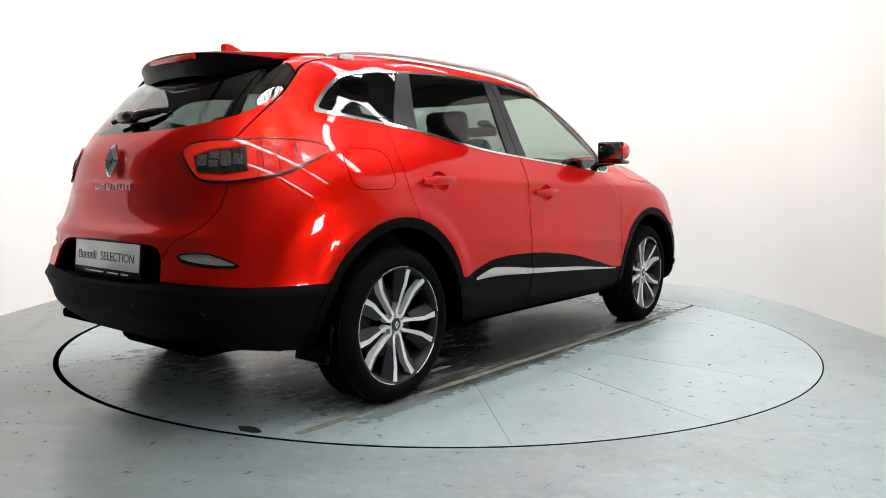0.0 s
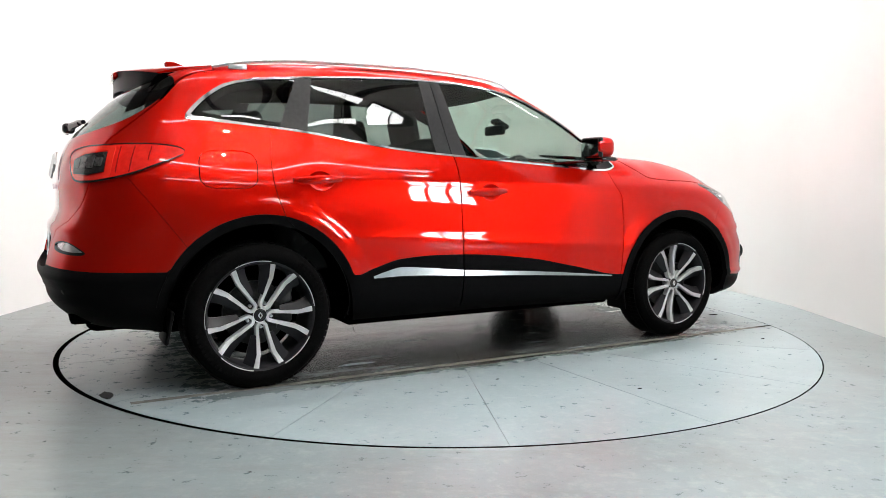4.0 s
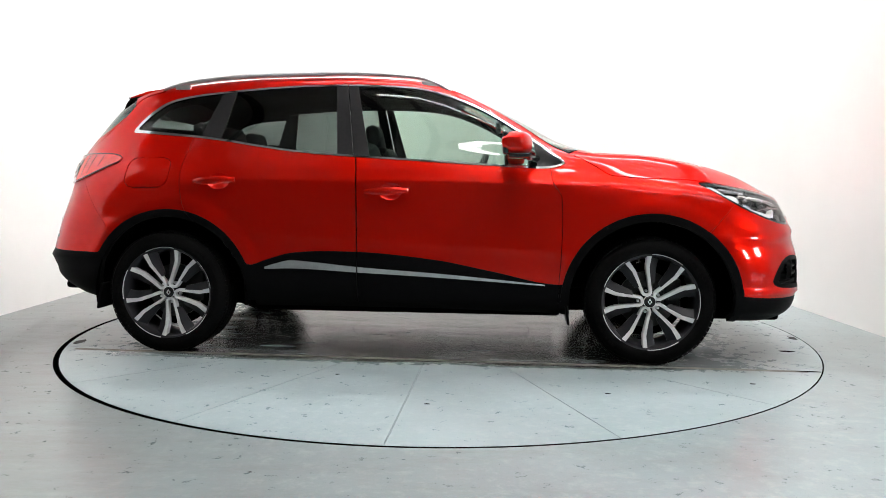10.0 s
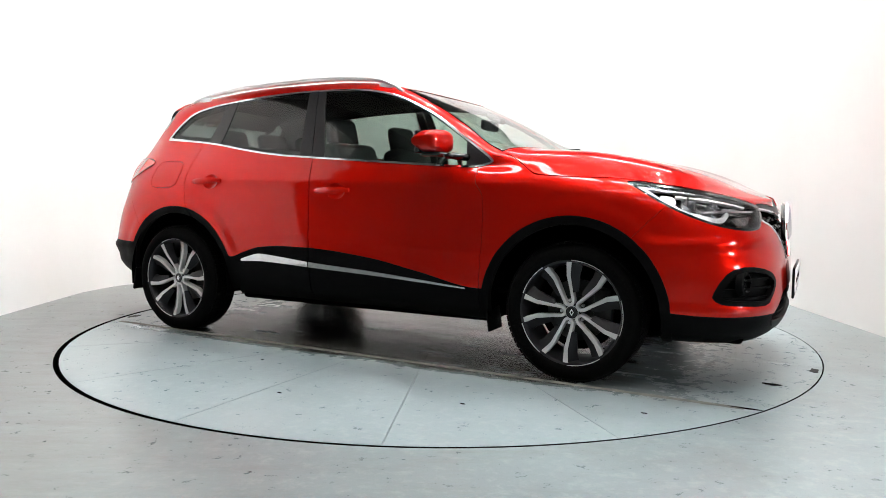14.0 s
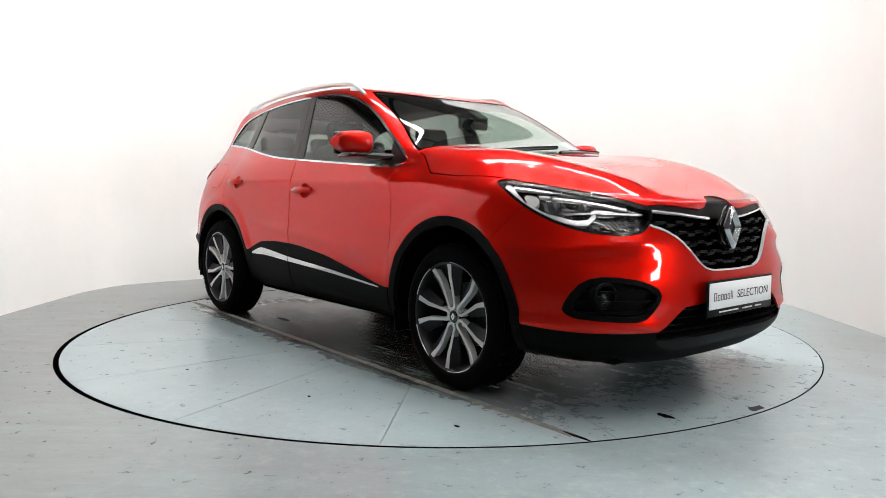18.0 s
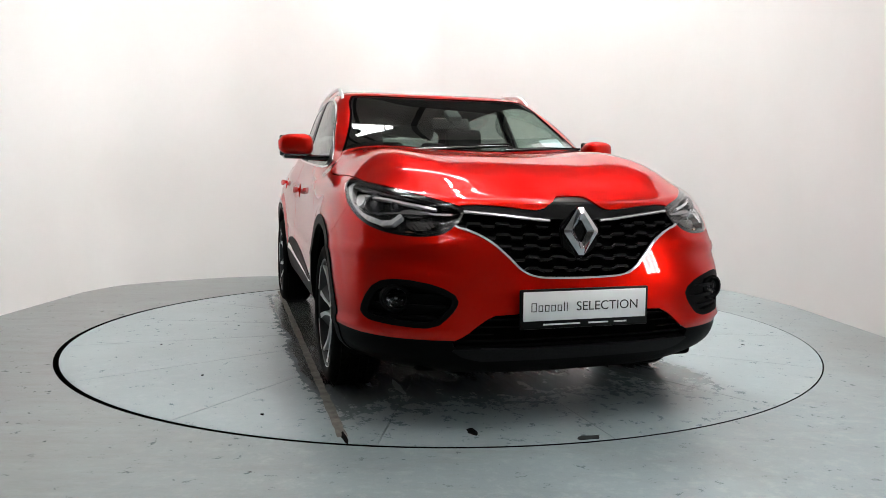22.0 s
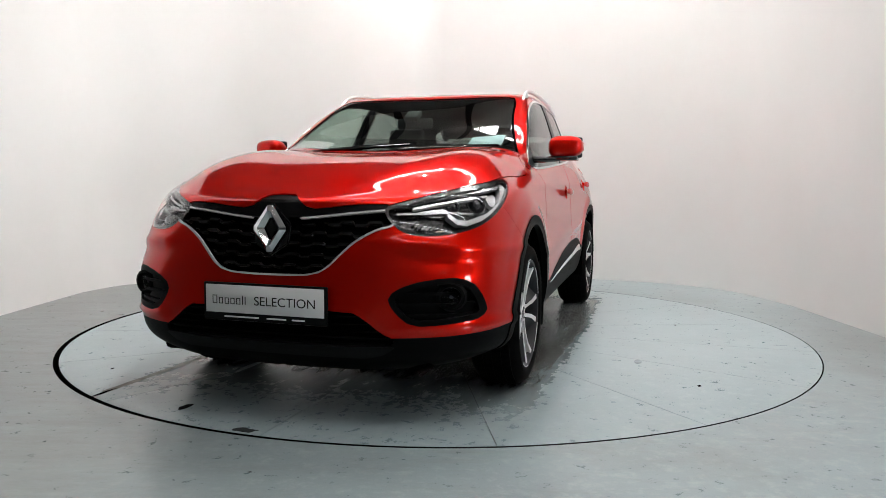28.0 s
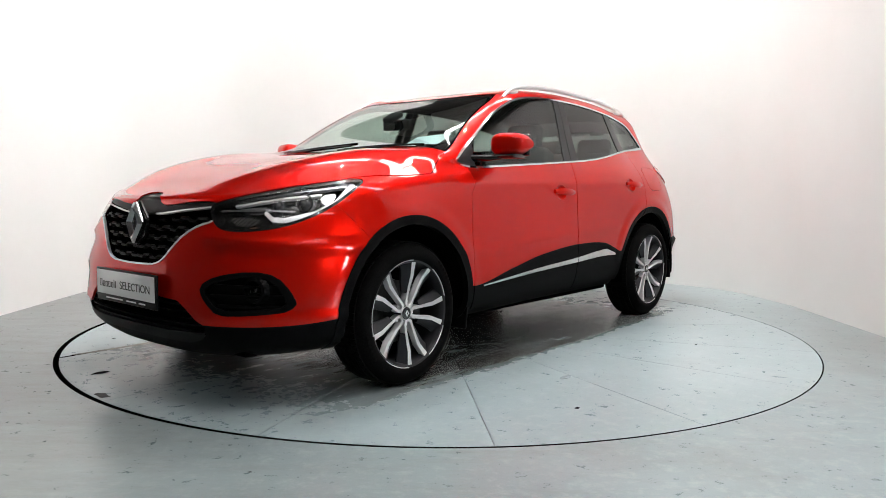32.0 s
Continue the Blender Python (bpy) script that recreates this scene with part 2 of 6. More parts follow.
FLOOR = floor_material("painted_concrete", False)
DISC = floor_material("turntable_paint", True)
WALL = grain(material("white_wall_paint", (0.71, 0.71, 0.70), 0.6), 0.7, (0.685, 0.685, 0.675), (0.73, 0.73, 0.725), 0.05)
# hall walls out of view; the hall's low light is put into this grey
HALLWALL = grain(material("hall_wall_darkened", (0.20, 0.20, 0.195), 0.8), 0.8, (0.16, 0.16, 0.155), (0.25, 0.245, 0.24))
CEILING = grain(material("pale_ceiling_sheet", (0.72, 0.69, 0.66), 0.7), 0.8, (0.66, 0.63, 0.60), (0.76, 0.73, 0.70))
STEEL = grain(material("painted_steel_beam", (0.04, 0.04, 0.042), 0.5), 8.0, (0.03, 0.03, 0.03), (0.055, 0.055, 0.057))
STRIPMAT = grain(material("brown_filler", (0.10, 0.09, 0.075), 0.7), 18.0, (0.06, 0.055, 0.045), (0.20, 0.19, 0.165))
GREYMARK = grain(material("grey_scuff", (0.2, 0.22, 0.23), 0.6), 40.0, (0.16, 0.18, 0.19), (0.30, 0.35, 0.37))
GAP = material("dark_gap", (0.003, 0.003, 0.003), 0.8, spec=0.0)
LAMPGLOW = glowing("lamp_diffuser", (1.0, 0.985, 0.972), PANEL_GLOW)
# fill glow for the ceiling, not a known lamp part
CEILING_FILL = glowing("ceiling_fill", (1.0, 0.96, 0.92), CEILING_FILL_GLOW)
DAYLIGHT = glowing("daylight", (0.93, 0.97, 1.0), 50.0)
SPOTGLOW = glowing("spot_lens", (1.0, 0.97, 0.94), SPOT_GLOW)


# ---- mesh helpers ----
def part(name, bm, mat, parent=None, label="", smooth=True):
    me = bpy.data.meshes.new(name)
    bm.to_mesh(me)
    bm.free()
    me.materials.append(mat)
    if smooth:
        me.polygons.foreach_set("use_smooth", [True] * len(me.polygons))
        me.set_sharp_from_angle(angle=radians(35))
    ob = new(name, me)
    if parent:
        ob.parent = parent
    if label:
        ob["label"] = label
    return ob


def box_bm(size, at=(0, 0, 0), bevel=0.0, bm=None, turn=None, segments=2):
    bm = bm or bmesh.new()
    m = Matrix.Translation(at) @ (turn or Matrix()) @ Matrix.Diagonal((*size, 1))
    made = bmesh.ops.create_cube(bm, size=1, matrix=m)
    if bevel:
        edges = list({e for v in made["verts"] for e in v.link_edges})
        bmesh.ops.bevel(bm, geom=edges, offset=bevel, segments=segments, affect="EDGES", profile=0.5)
    return bm


def lathe_bm(profile, steps=64, bm=None, closed=False):
    """Revolve (radius, along) points about the y axis; +y is outboard."""
    bm = bm or bmesh.new()
    rings = []
    for i in range(steps):
        a = 2 * math.pi * i / steps
        rings.append([bm.verts.new((r * math.cos(a), y, r * math.sin(a))) for r, y in profile])
    n = len(profile)
    for i in range(steps):
        p, q = rings[i], rings[(i + 1) % steps]
        for j in range(n if closed else n - 1):
            k = (j + 1) % n
            bm.faces.new((p[j], p[k], q[k], q[j]))
    bmesh.ops.recalc_face_normals(bm, faces=bm.faces)
    return bm


def prism_bm(outline, depth, bm=None, place=None, bevel=0.0):
    """Extrude an (a, b) outline standing in the local x-z plane along y from 0 to depth."""
    bm = bm or bmesh.new()
    place = place or Matrix()
    low = [bm.verts.new(place @ Vector((a, 0, b))) for a, b in outline]
    top = [bm.verts.new(place @ Vector((a, depth, b))) for a, b in outline]
    n = len(outline)
    made = [bm.faces.new(low), bm.faces.new(top[::-1])]
    for i in range(n):
        made.append(bm.faces.new((low[i], low[(i + 1) % n], top[(i + 1) % n], top[i])))
    bmesh.ops.recalc_face_normals(bm, faces=made)
    if bevel:
        bmesh.ops.bevel(bm, geom=list({e for f in made for e in f.edges}), offset=bevel, segments=2, affect="EDGES")
    return bm


def tube_bm(points, radius, steps=10, bm=None):
    """A round rod along points."""
    bm = bm or bmesh.new()
    pts = [Vector(p) for p in points]
    rings = []
    for i, p in enumerate(pts):
        d = (pts[min(i + 1, len(pts) - 1)] - pts[max(i - 1, 0)]).normalized()
        u = d.cross(Vector((0.13, 0.21, 0.97))).normalized()
        v = d.cross(u)
        r = radius[i] if isinstance(radius, (list, tuple)) else radius
        rings.append([bm.verts.new(p + u * r * math.cos(2 * math.pi * k / steps) + v * r * math.sin(2 * math.pi * k / steps)) for k in range(steps)])
    for a, b in zip(rings, rings[1:]):
        for k in range(steps):
            bm.faces.new((a[k], a[(k + 1) % steps], b[(k + 1) % steps], b[k]))
    bm.faces.new(rings[0])
    bm.faces.new(rings[-1])
    bmesh.ops.recalc_face_normals(bm, faces=bm.faces)
    return bm


def thing(name, label, category, group="", at=None):
    ob = new(name)
    ob.empty_display_size = 0.1
    if at is not None:
        ob.matrix_basis = at
    return tagged(ob, label, category, group)


# ---- the hall ----
DISC_R, HOLE_R, HOLE_SHIFT = 2.272, 2.290, -0.012


def pchip(knots):
    """Smooth interpolation through (x, value) knots, without overshoot."""
    k = np.array(sorted(knots), float)
    xs, ys = k[:, 0], k[:, 1]
    h, d = np.diff(xs), np.diff(ys) / np.diff(xs)
    m = np.zeros(len(xs))
    if len(xs) > 2:
        w1, w2 = 2 * h[1:] + h[:-1], h[1:] + 2 * h[:-1]
        ok = d[:-1] * d[1:] > 0
        safe0, safe1 = np.where(ok, d[:-1], 1), np.where(ok, d[1:], 1)
        m[1:-1] = np.where(ok, (w1 + w2) / (w1 / safe0 + w2 / safe1), 0)
    m[0], m[-1] = d[0], d[-1]

    def f(x):
        x = np.clip(np.asarray(x, float), xs[0], xs[-1])
        i = np.clip(np.searchsorted(xs, x) - 1, 0, len(h) - 1)
        t = (x - xs[i]) / h[i]
        return ((2 * t ** 3 - 3 * t ** 2 + 1) * ys[i] + (t ** 3 - 2 * t ** 2 + t) * h[i] * m[i]
                + (3 * t ** 2 - 2 * t ** 3) * ys[i + 1] + (t ** 3 - t ** 2) * h[i] * m[i + 1])
    return f


def wall_line():
    """Plan of the white wall: straight sides joined by a rounded back."""
    ang = np.linspace(0, 1, 61)
    fx = pchip([(0, -3.14), (0.10, -3.02), (0.2, -2.62), (0.3, -2.05), (0.5, -0.15), (0.7, 1.62), (0.8, 2.30), (0.9, 2.70), (1, 2.835)])
    fy = pchip([(0, 1.50), (0.10, 1.92), (0.2, 2.33), (0.3, 2.68), (0.5, 3.12)])
    gy = pchip([(0.5, 3.12), (0.7, 2.66), (0.8, 2.30), (0.9, 1.75), (1, 1.0)])
    pts = [(-3.16, -1.6)] + [(float(fx(a)), float(fy(a) if a <= 0.5 else gy(a))) for a in ang] + [(2.83, -1.6)]
    return pts


def hall():
    # floor with a round opening for the turntable
    bm = bmesh.new()
    n = 128
    inner = [bm.verts.new((HOLE_SHIFT + HOLE_R * math.cos(2 * math.pi * i / n), HOLE_R * math.sin(2 * math.pi * i / n), 0)) for i in range(n)]
    outer = []
    for i in range(n):
        c, s = math.cos(2 * math.pi * i / n), math.sin(2 * math.pi * i / n)
        k = 1 / max(abs(c) / 9, abs(s) / 11)
        outer.append(bm.verts.new((c * k, s * k - 3, 0)))
    for i in range(n):
        j = (i + 1) % n
        bm.faces.new((inner[i], outer[i], outer[j], inner[j]))
    bmesh.ops.recalc_face_normals(bm, faces=bm.faces)
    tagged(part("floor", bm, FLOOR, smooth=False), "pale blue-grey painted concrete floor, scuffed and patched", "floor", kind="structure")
    rnd = random.Random(11)
    marks = [((-.12, -2.325), (.05, .012)), ((-.62, -2.52), (.010, .006))]
    marks += [((rnd.uniform(-3, 2.7), rnd.uniform(-3.2, 1.6)), (rnd.uniform(.004, .016), rnd.uniform(.003, .008))) for _ in range(9)]
    for (x, y), size in marks:
        if math.hypot(x - HOLE_SHIFT, y) < HOLE_R + size[0] + .01:
            continue
        bm = bmesh.new()
        n, turn = 9, rnd.uniform(0, 3.1)
        ring = []
        for k in range(n):
            a, q = 2 * math.pi * k / n, .5 + .6 * rnd.random()
            u, v = size[0] * q * math.cos(a), size[1] * q * math.sin(a)
            ring.append(bm.verts.new((x + u * math.cos(turn) - v * math.sin(turn), y + u * math.sin(turn) + v * math.cos(turn), .0012)))
        bm.faces.new(ring)
        bmesh.ops.recalc_face_normals(bm, faces=bm.faces)
        tagged(part("floor_scuff", bm, GREYMARK if rnd.random() < .6 else SKID, smooth=False), "small dark scuff on the painted floor", "scuff", "floor scuffs", "structure")
    bm = lathe_bm([(0.0, -0.125), (HOLE_R + .004, -0.125), (HOLE_R + .004, -0.002), (HOLE_R - .0015, -0.002)], 128)
    bmesh.ops.transform(bm, matrix=pose(HOLE_SHIFT, 0, 0, 90), verts=bm.verts)
    tagged(part("turntable_pit", bm, GAP), "dark pit below the turntable edge", "pit", kind="structure")
    # rounded white wall with thickness
    line = wall_line()
    bm = bmesh.new()
    cols = []
    for i, (x, y) in enumerate(line):
        a, b = line[max(i - 1, 0)], line[min(i + 1, len(line) - 1)]
        d = Vector((b[0] - a[0], b[1] - a[1])).normalized()
        out = Vector((-d.y, d.x))
        cols.append([bm.verts.new((x, y, 0)), bm.verts.new((x, y, WALL_TOP)),
                     bm.verts.new((x + out.x * 0.12, y + out.y * 0.12, WALL_TOP)), bm.verts.new((x + out.x * 0.12, y + out.y * 0.12, 0))])
    for p, q in zip(cols, cols[1:]):
        for k in range(4):
            bm.faces.new((p[k], p[(k + 1) % 4], q[(k + 1) % 4], q[k]))
    bm.faces.new(cols[0])
    bm.faces.new(cols[-1])
    bmesh.ops.recalc_face_normals(bm, faces=bm.faces)
    tagged(part("wall_back", bm, WALL), "smooth white painted wall with a rounded back", "wall", kind="structure")
    # plain walls and ceiling that close the hall, added out of view
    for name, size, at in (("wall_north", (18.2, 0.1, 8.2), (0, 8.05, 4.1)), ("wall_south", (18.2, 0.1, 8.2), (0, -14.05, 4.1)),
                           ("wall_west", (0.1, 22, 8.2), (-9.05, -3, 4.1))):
        tagged(part(name, box_bm(size, at), HALLWALL, smooth=False), "plain wall of the hall out of view, coloured dark for dim light", "wall", kind="structure")
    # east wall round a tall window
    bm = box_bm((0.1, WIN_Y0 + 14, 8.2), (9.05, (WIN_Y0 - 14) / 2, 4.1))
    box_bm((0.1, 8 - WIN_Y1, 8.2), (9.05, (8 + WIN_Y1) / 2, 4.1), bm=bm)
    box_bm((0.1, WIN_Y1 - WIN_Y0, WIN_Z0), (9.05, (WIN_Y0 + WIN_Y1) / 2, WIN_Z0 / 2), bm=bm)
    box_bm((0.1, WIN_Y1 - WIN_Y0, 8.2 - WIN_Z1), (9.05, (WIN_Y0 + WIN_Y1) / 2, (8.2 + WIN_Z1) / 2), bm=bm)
    tagged(part("wall_east", bm, HALLWALL, smooth=False), "plain wall of the hall out of view with a tall window, coloured dark for dim light", "wall", kind="structure")
    win = tagged(new("window_1"), "tall daylit window with dark metal glazing bars", "window", kind="structure")
    wy, wz = (WIN_Y0 + WIN_Y1) / 2, (WIN_Z0 + WIN_Z1) / 2
    for y in np.linspace(WIN_Y0, WIN_Y1, 4):
        part("glazing_bar", box_bm((0.06, 0.06, WIN_Z1 - WIN_Z0), (9.04, float(y), wz), 0.006), STEEL, win)
    for z in np.linspace(WIN_Z0, WIN_Z1, 5):
        part("glazing_bar", box_bm((0.05, WIN_Y1 - WIN_Y0, 0.05), (9.04, wy, float(z)), 0.006), STEEL, win)
    bm = box_bm((0.02, 5.0, 5.0), (9.6, wy, wz))
    tagged(part("backdrop", bm, DAYLIGHT, smooth=False), "plain pale daylight outside the window", "backdrop", kind="structure")
    bm = box_bm((18.2, 22.2, 0.1), (0, -3, CEIL + 0.1))
    tagged(part("ceiling", bm, CEILING, smooth=False), "pale painted sheet ceiling", "ceiling", kind="structure")
    for x in (-5.6, -2.75, -1.75, 0.1, 2.3, 4.9):
        bm = box_bm((0.02, 22, 0.26), (0, 0, -0.10))
        box_bm((0.16, 22, 0.016), (0, 0, 0.04), bm=bm)
        box_bm((0.16, 22, 0.016), (0, 0, -0.238), bm=bm)
        ob = part("ceiling_beam", bm, STEEL, smooth=False)
        ob.location = (x, -3, CEIL)
        tagged(ob, "dark steel beam under the ceiling", "beam", "ceiling beams", "structure")


WALL_TOP, CEIL = 3.05, 8.0
WIN_Y0, WIN_Y1, WIN_Z0, WIN_Z1 = -7.1, -5.7, 1.9, 3.7


def ceiling_light(size, z, name, label, group):
    root = thing(name, label, "lamp", group)
    w, d = size
    part("frame", box_bm((w + 0.05, d + 0.05, 0.05), (0, 0, 0.03), 0.004), STEEL, root)
    for x in (-w * .35, w * .35):
        part("suspension_rod", tube_bm([(x, 0, 0.05), (x, 0, CEIL - z + 0.045)], 0.006, 6), STEEL, root)
    lit = part("diffuser", box_bm((w, d, 0.01), (0, 0, -0.002), 0.002), LAMPGLOW, root, "glowing white diffuser")
    # upward-facing glow added above the wide panels to brighten the ceiling
    if w > 2:
        part("ceiling_fill_panel", box_bm((w - .1, d, 0.01), (0, 0, 0.062), 0.002), CEILING_FILL, root, "dimmer upward glow added to brighten the ceiling")
    for k in range(1, int(w / 0.5)):
        part("cross_bar", box_bm((0.03, d, 0.012), (-w / 2 + k * w / int(w / 0.5), 0, -0.006)), STEEL, lit, smooth=False)
    return root


def spot_light():
    root = thing("spotlight", "small round white ceiling spotlight", "lamp", "ceiling spotlights")
    bm = lathe_bm([(0.0, 0.10), (0.05, 0.10), (0.055, 0.02), (0.06, 0.0), (0.048, 0.0), (0.046, 0.02), (0, 0.03)], 24)
    bmesh.ops.transform(bm, matrix=pose(0, 0, 0, 90), verts=bm.verts)
    part("housing", bm, STEEL, root)
    bm = lathe_bm([(0.0, 0.004), (0.044, 0.006), (0.044, 0.014), (0.0, 0.014)], 20)
    bmesh.ops.transform(bm, matrix=pose(0, 0, 0, 90), verts=bm.verts)
    part("lens", bm, SPOTGLOW, root, "glowing lens")
    part("suspension_rod", tube_bm([(0, 0, 0.095), (0, 0, CEIL - 5.9 + 0.045)], 0.01, 8), STEEL, root)
    return root


def lamps():
    slim = ceiling_light((2.5, 0.17), 6.0, "ceiling_light", "long slim white ceiling light with a metal frame", "slim ceiling lights")
    slim.matrix_basis = pose(-0.5, -3.9, 6.0)
    for x, y in [(2.3, -3.9), (5.1, -3.9), (0.2, -6.5), (3.0, -6.5), (5.8, -6.5)]:
        copy_thing(slim, pose(x, y, 6.0))
    first = ceiling_light((2.5, 0.36), 6.0, "ceiling_light", "long white ceiling light panel with a metal frame", "ceiling light panels")
    first.matrix_basis = pose(-1.0, -0.5, 6.0)
    for x, y in [(1.8, -0.5), (4.6, -0.5), (-0.4, 2.3), (2.6, 2.3)]:
        copy_thing(first, pose(x, y, 6.0))
    s = spot_light()
    s.matrix_basis = pose(0.4, -2.6, 5.9)
    for x, y in ((2.4, -2.6), (2.9, 0.8), (-0.7, 2.0), (0.6, 2.2), (2.1, 2.0), (0.1, 1.2)):
        copy_thing(s, pose(x, y, 5.9))


hall()
lamps()


def turntable():
    """Round steel-framed floor disc: plates between radial joints round a small centre plate."""
    root = thing("turntable", "round car turntable flush with the floor, blue-grey and worn", "turntable")
    inner, joint, n = 0.585, 0.0015, 16
    bm = lathe_bm([(0.0, 0.0), (inner - joint, 0.0), (inner - joint, -0.05)], 64)
    bmesh.ops.transform(bm, matrix=pose(0, 0, 0, 90), verts=bm.verts)
    bmesh.ops.recalc_face_normals(bm, faces=bm.faces)
    part("centre_plate", bm, DISC, root, "round centre plate")
    for k in range(n):
        bm = bmesh.new()
        a0, a1 = radians(22.5 * k), radians(22.5 * (k + 1))
        rows = []
        for r in (inner + joint, DISC_R):
            da = joint / r
            rows.append([bm.verts.new((r * math.cos(a), r * math.sin(a), 0)) for a in np.linspace(a0 + da, a1 - da, 9)])
        loop = rows[0] + rows[1][::-1]
        down = [bm.verts.new((v.co.x, v.co.y, -0.06)) for v in loop]
        bm.faces.new(loop)
        m = len(loop)
        for i in range(m):
            bm.faces.new((loop[i], loop[(i + 1) % m], down[(i + 1) % m], down[i]))
        bmesh.ops.recalc_face_normals(bm, faces=bm.faces)
        part("floor_plate", bm, DISC, root, smooth=False)
    # rubbed filler strip beside the tyre track, and stuck scraps
    bm = bmesh.new()
    rnd = random.Random(5)
    prev = None
    for i in range(81):
        x = -2.02 + 4.0 * i / 80
        y = -.912 - .016 * (x + 2.02) 
        w = .016 + .006 * rnd.random()
        pair = (bm.verts.new((x, y - w, .0012)), bm.verts.new((x, y + w, .0012)))
        if prev:
            bm.faces.new((prev[0], pair[0], pair[1], prev[1]))
        prev = pair
    part("filler_strip", bm, STRIPMAT, root, "brown worn filler strip", smooth=False)
    for (x, y), size, mat_ in (((2.05, -.49), (.05, .022), GAP), ((2.235, -.09), (.025, .07), SKID), ((1.99, -.97), (.07, .012), GAP), ((-2.10, -.73), (.03, .07), SKID), ((.59, 1.30), (.05, .02), GREYMARK),
                               ((1.36, -.62), (.16, .022), GREYMARK), ((1.22, -.74), (.13, .018), GREYMARK), ((-.9, -.7), (.12, .02), GREYMARK), ((1.62, -1.25), (.016, .008), GAP), ((.9, -1.5), (.014, .008), GAP),
                               ((-.4, -1.3), (.012, .006), GAP), ((1.0, 1.6), (.016, .010), GAP), ((-.6, 1.5), (.014, .008), GAP), ((.1, -1.75), (.014, .007), GAP)):
        bm = bmesh.new()
        n = 11
        ring = [bm.verts.new((x + size[0] * (.6 + .5 * rnd.random()) * math.cos(2 * math.pi * k / n), y + size[1] * (.6 + .5 * rnd.random()) * math.sin(2 * math.pi * k / n), .0016)) for k in range(n)]
        low = [bm.verts.new((v.co.x, v.co.y, .0002)) for v in ring]
        bm.faces.new(ring)
        for k in range(n):
            bm.faces.new((ring[k], ring[(k + 1) % n], low[(k + 1) % n], low[k]))
        bmesh.ops.recalc_face_normals(bm, faces=bm.faces)
        part("stuck_scrap", bm, mat_, root, smooth=False)
    bm = lathe_bm([(0.0, -0.012), (DISC_R - 0.02, -0.012), (DISC_R - 0.02, -0.0625), (DISC_R + 0.003, -0.0625), (DISC_R + 0.003, -0.0012), (DISC_R - 0.001, -0.0012), (DISC_R - 0.001, -0.1)], 144)
    bmesh.ops.transform(bm, matrix=pose(0, 0, 0, 90), verts=bm.verts)
    part("under_frame", bm, GAP, root)
    return root


table = turntable()


# ---- the car's body surface: longitudinal lines from sill to roof centre, joined smoothly ----
XA_F, XA_R = 1.35, -1.30        # where the plan starts to round off to nose and tail
# roundness of nose and tail in plan, line by line
N_F = (3.0, 3.3, 3.15, 3.35, 3.2, 2.95, 2.6)
N_R = (3.4, 3.8, 4.0, 3.8, 3.6, 3.1, 3.0, 3.0, 3.3, 3.7, 3.9, 4.0, 4.0)

# lower lines: half-width along x, height along x, nose x, nose z, tail x, tail z
LOWER = [
    dict(y=[(-1.3, .770), (0, .793), (1.35, .814)], z=[(-1.3, .262), (0, .270), (1.35, .250)], nose=(2.135, .205), tail=(-2.10, .315)),
    dict(y=[(-1.3, .840), (-.8, .838), (0, .850), (.8, .860), (1.35, .903)], z=[(-1.3, .335), (0, .320), (1.35, .290)], nose=(2.215, .265), tail=(-2.185, .395)),
    dict(y=[(-1.3, .866), (-.8, .860), (0, .868), (.8, .880), (1.35, .914)], z=[(-1.3, .46), (0, .440), (1.35, .400)], nose=(2.242, .375), tail=(-2.217, .500)),
    dict(y=[(-1.3, .860), (-.8, .864), (0, .874), (.8, .882), (1.35, .918)], z=[(-1.3, .60), (0, .590), (1.35, .550)], nose=(2.232, .530), tail=(-2.200, .600)),
    dict(y=[(-1.3, .874), (-.8, .864), (0, .858), (.8, .872), (1.35, .898)], z=[(-1.3, .77), (0, .760), (1.35, .710)], nose=(2.214, .660), tail=(-2.165, .715)),
    dict(y=[(-1.3, .862), (-.8, .858), (0, .848), (.8, .866), (1.35, .880)], z=[(-1.3, .92), (0, .905), (1.35, .852)], nose=(2.176, .790), tail=(-2.122, .880)),
    dict(y=[(-1.3, .806), (-.8, .838), (0, .832), (.8, .848), (1.1, .848), (1.35, .856)], z=[(-1.3, 1.045), (-.8, 1.03), (0, 1.005), (.8, .982), (1.2, .960), (1.35, .944)], nose=(2.135, .884), tail=(-2.120, 1.035)),
]
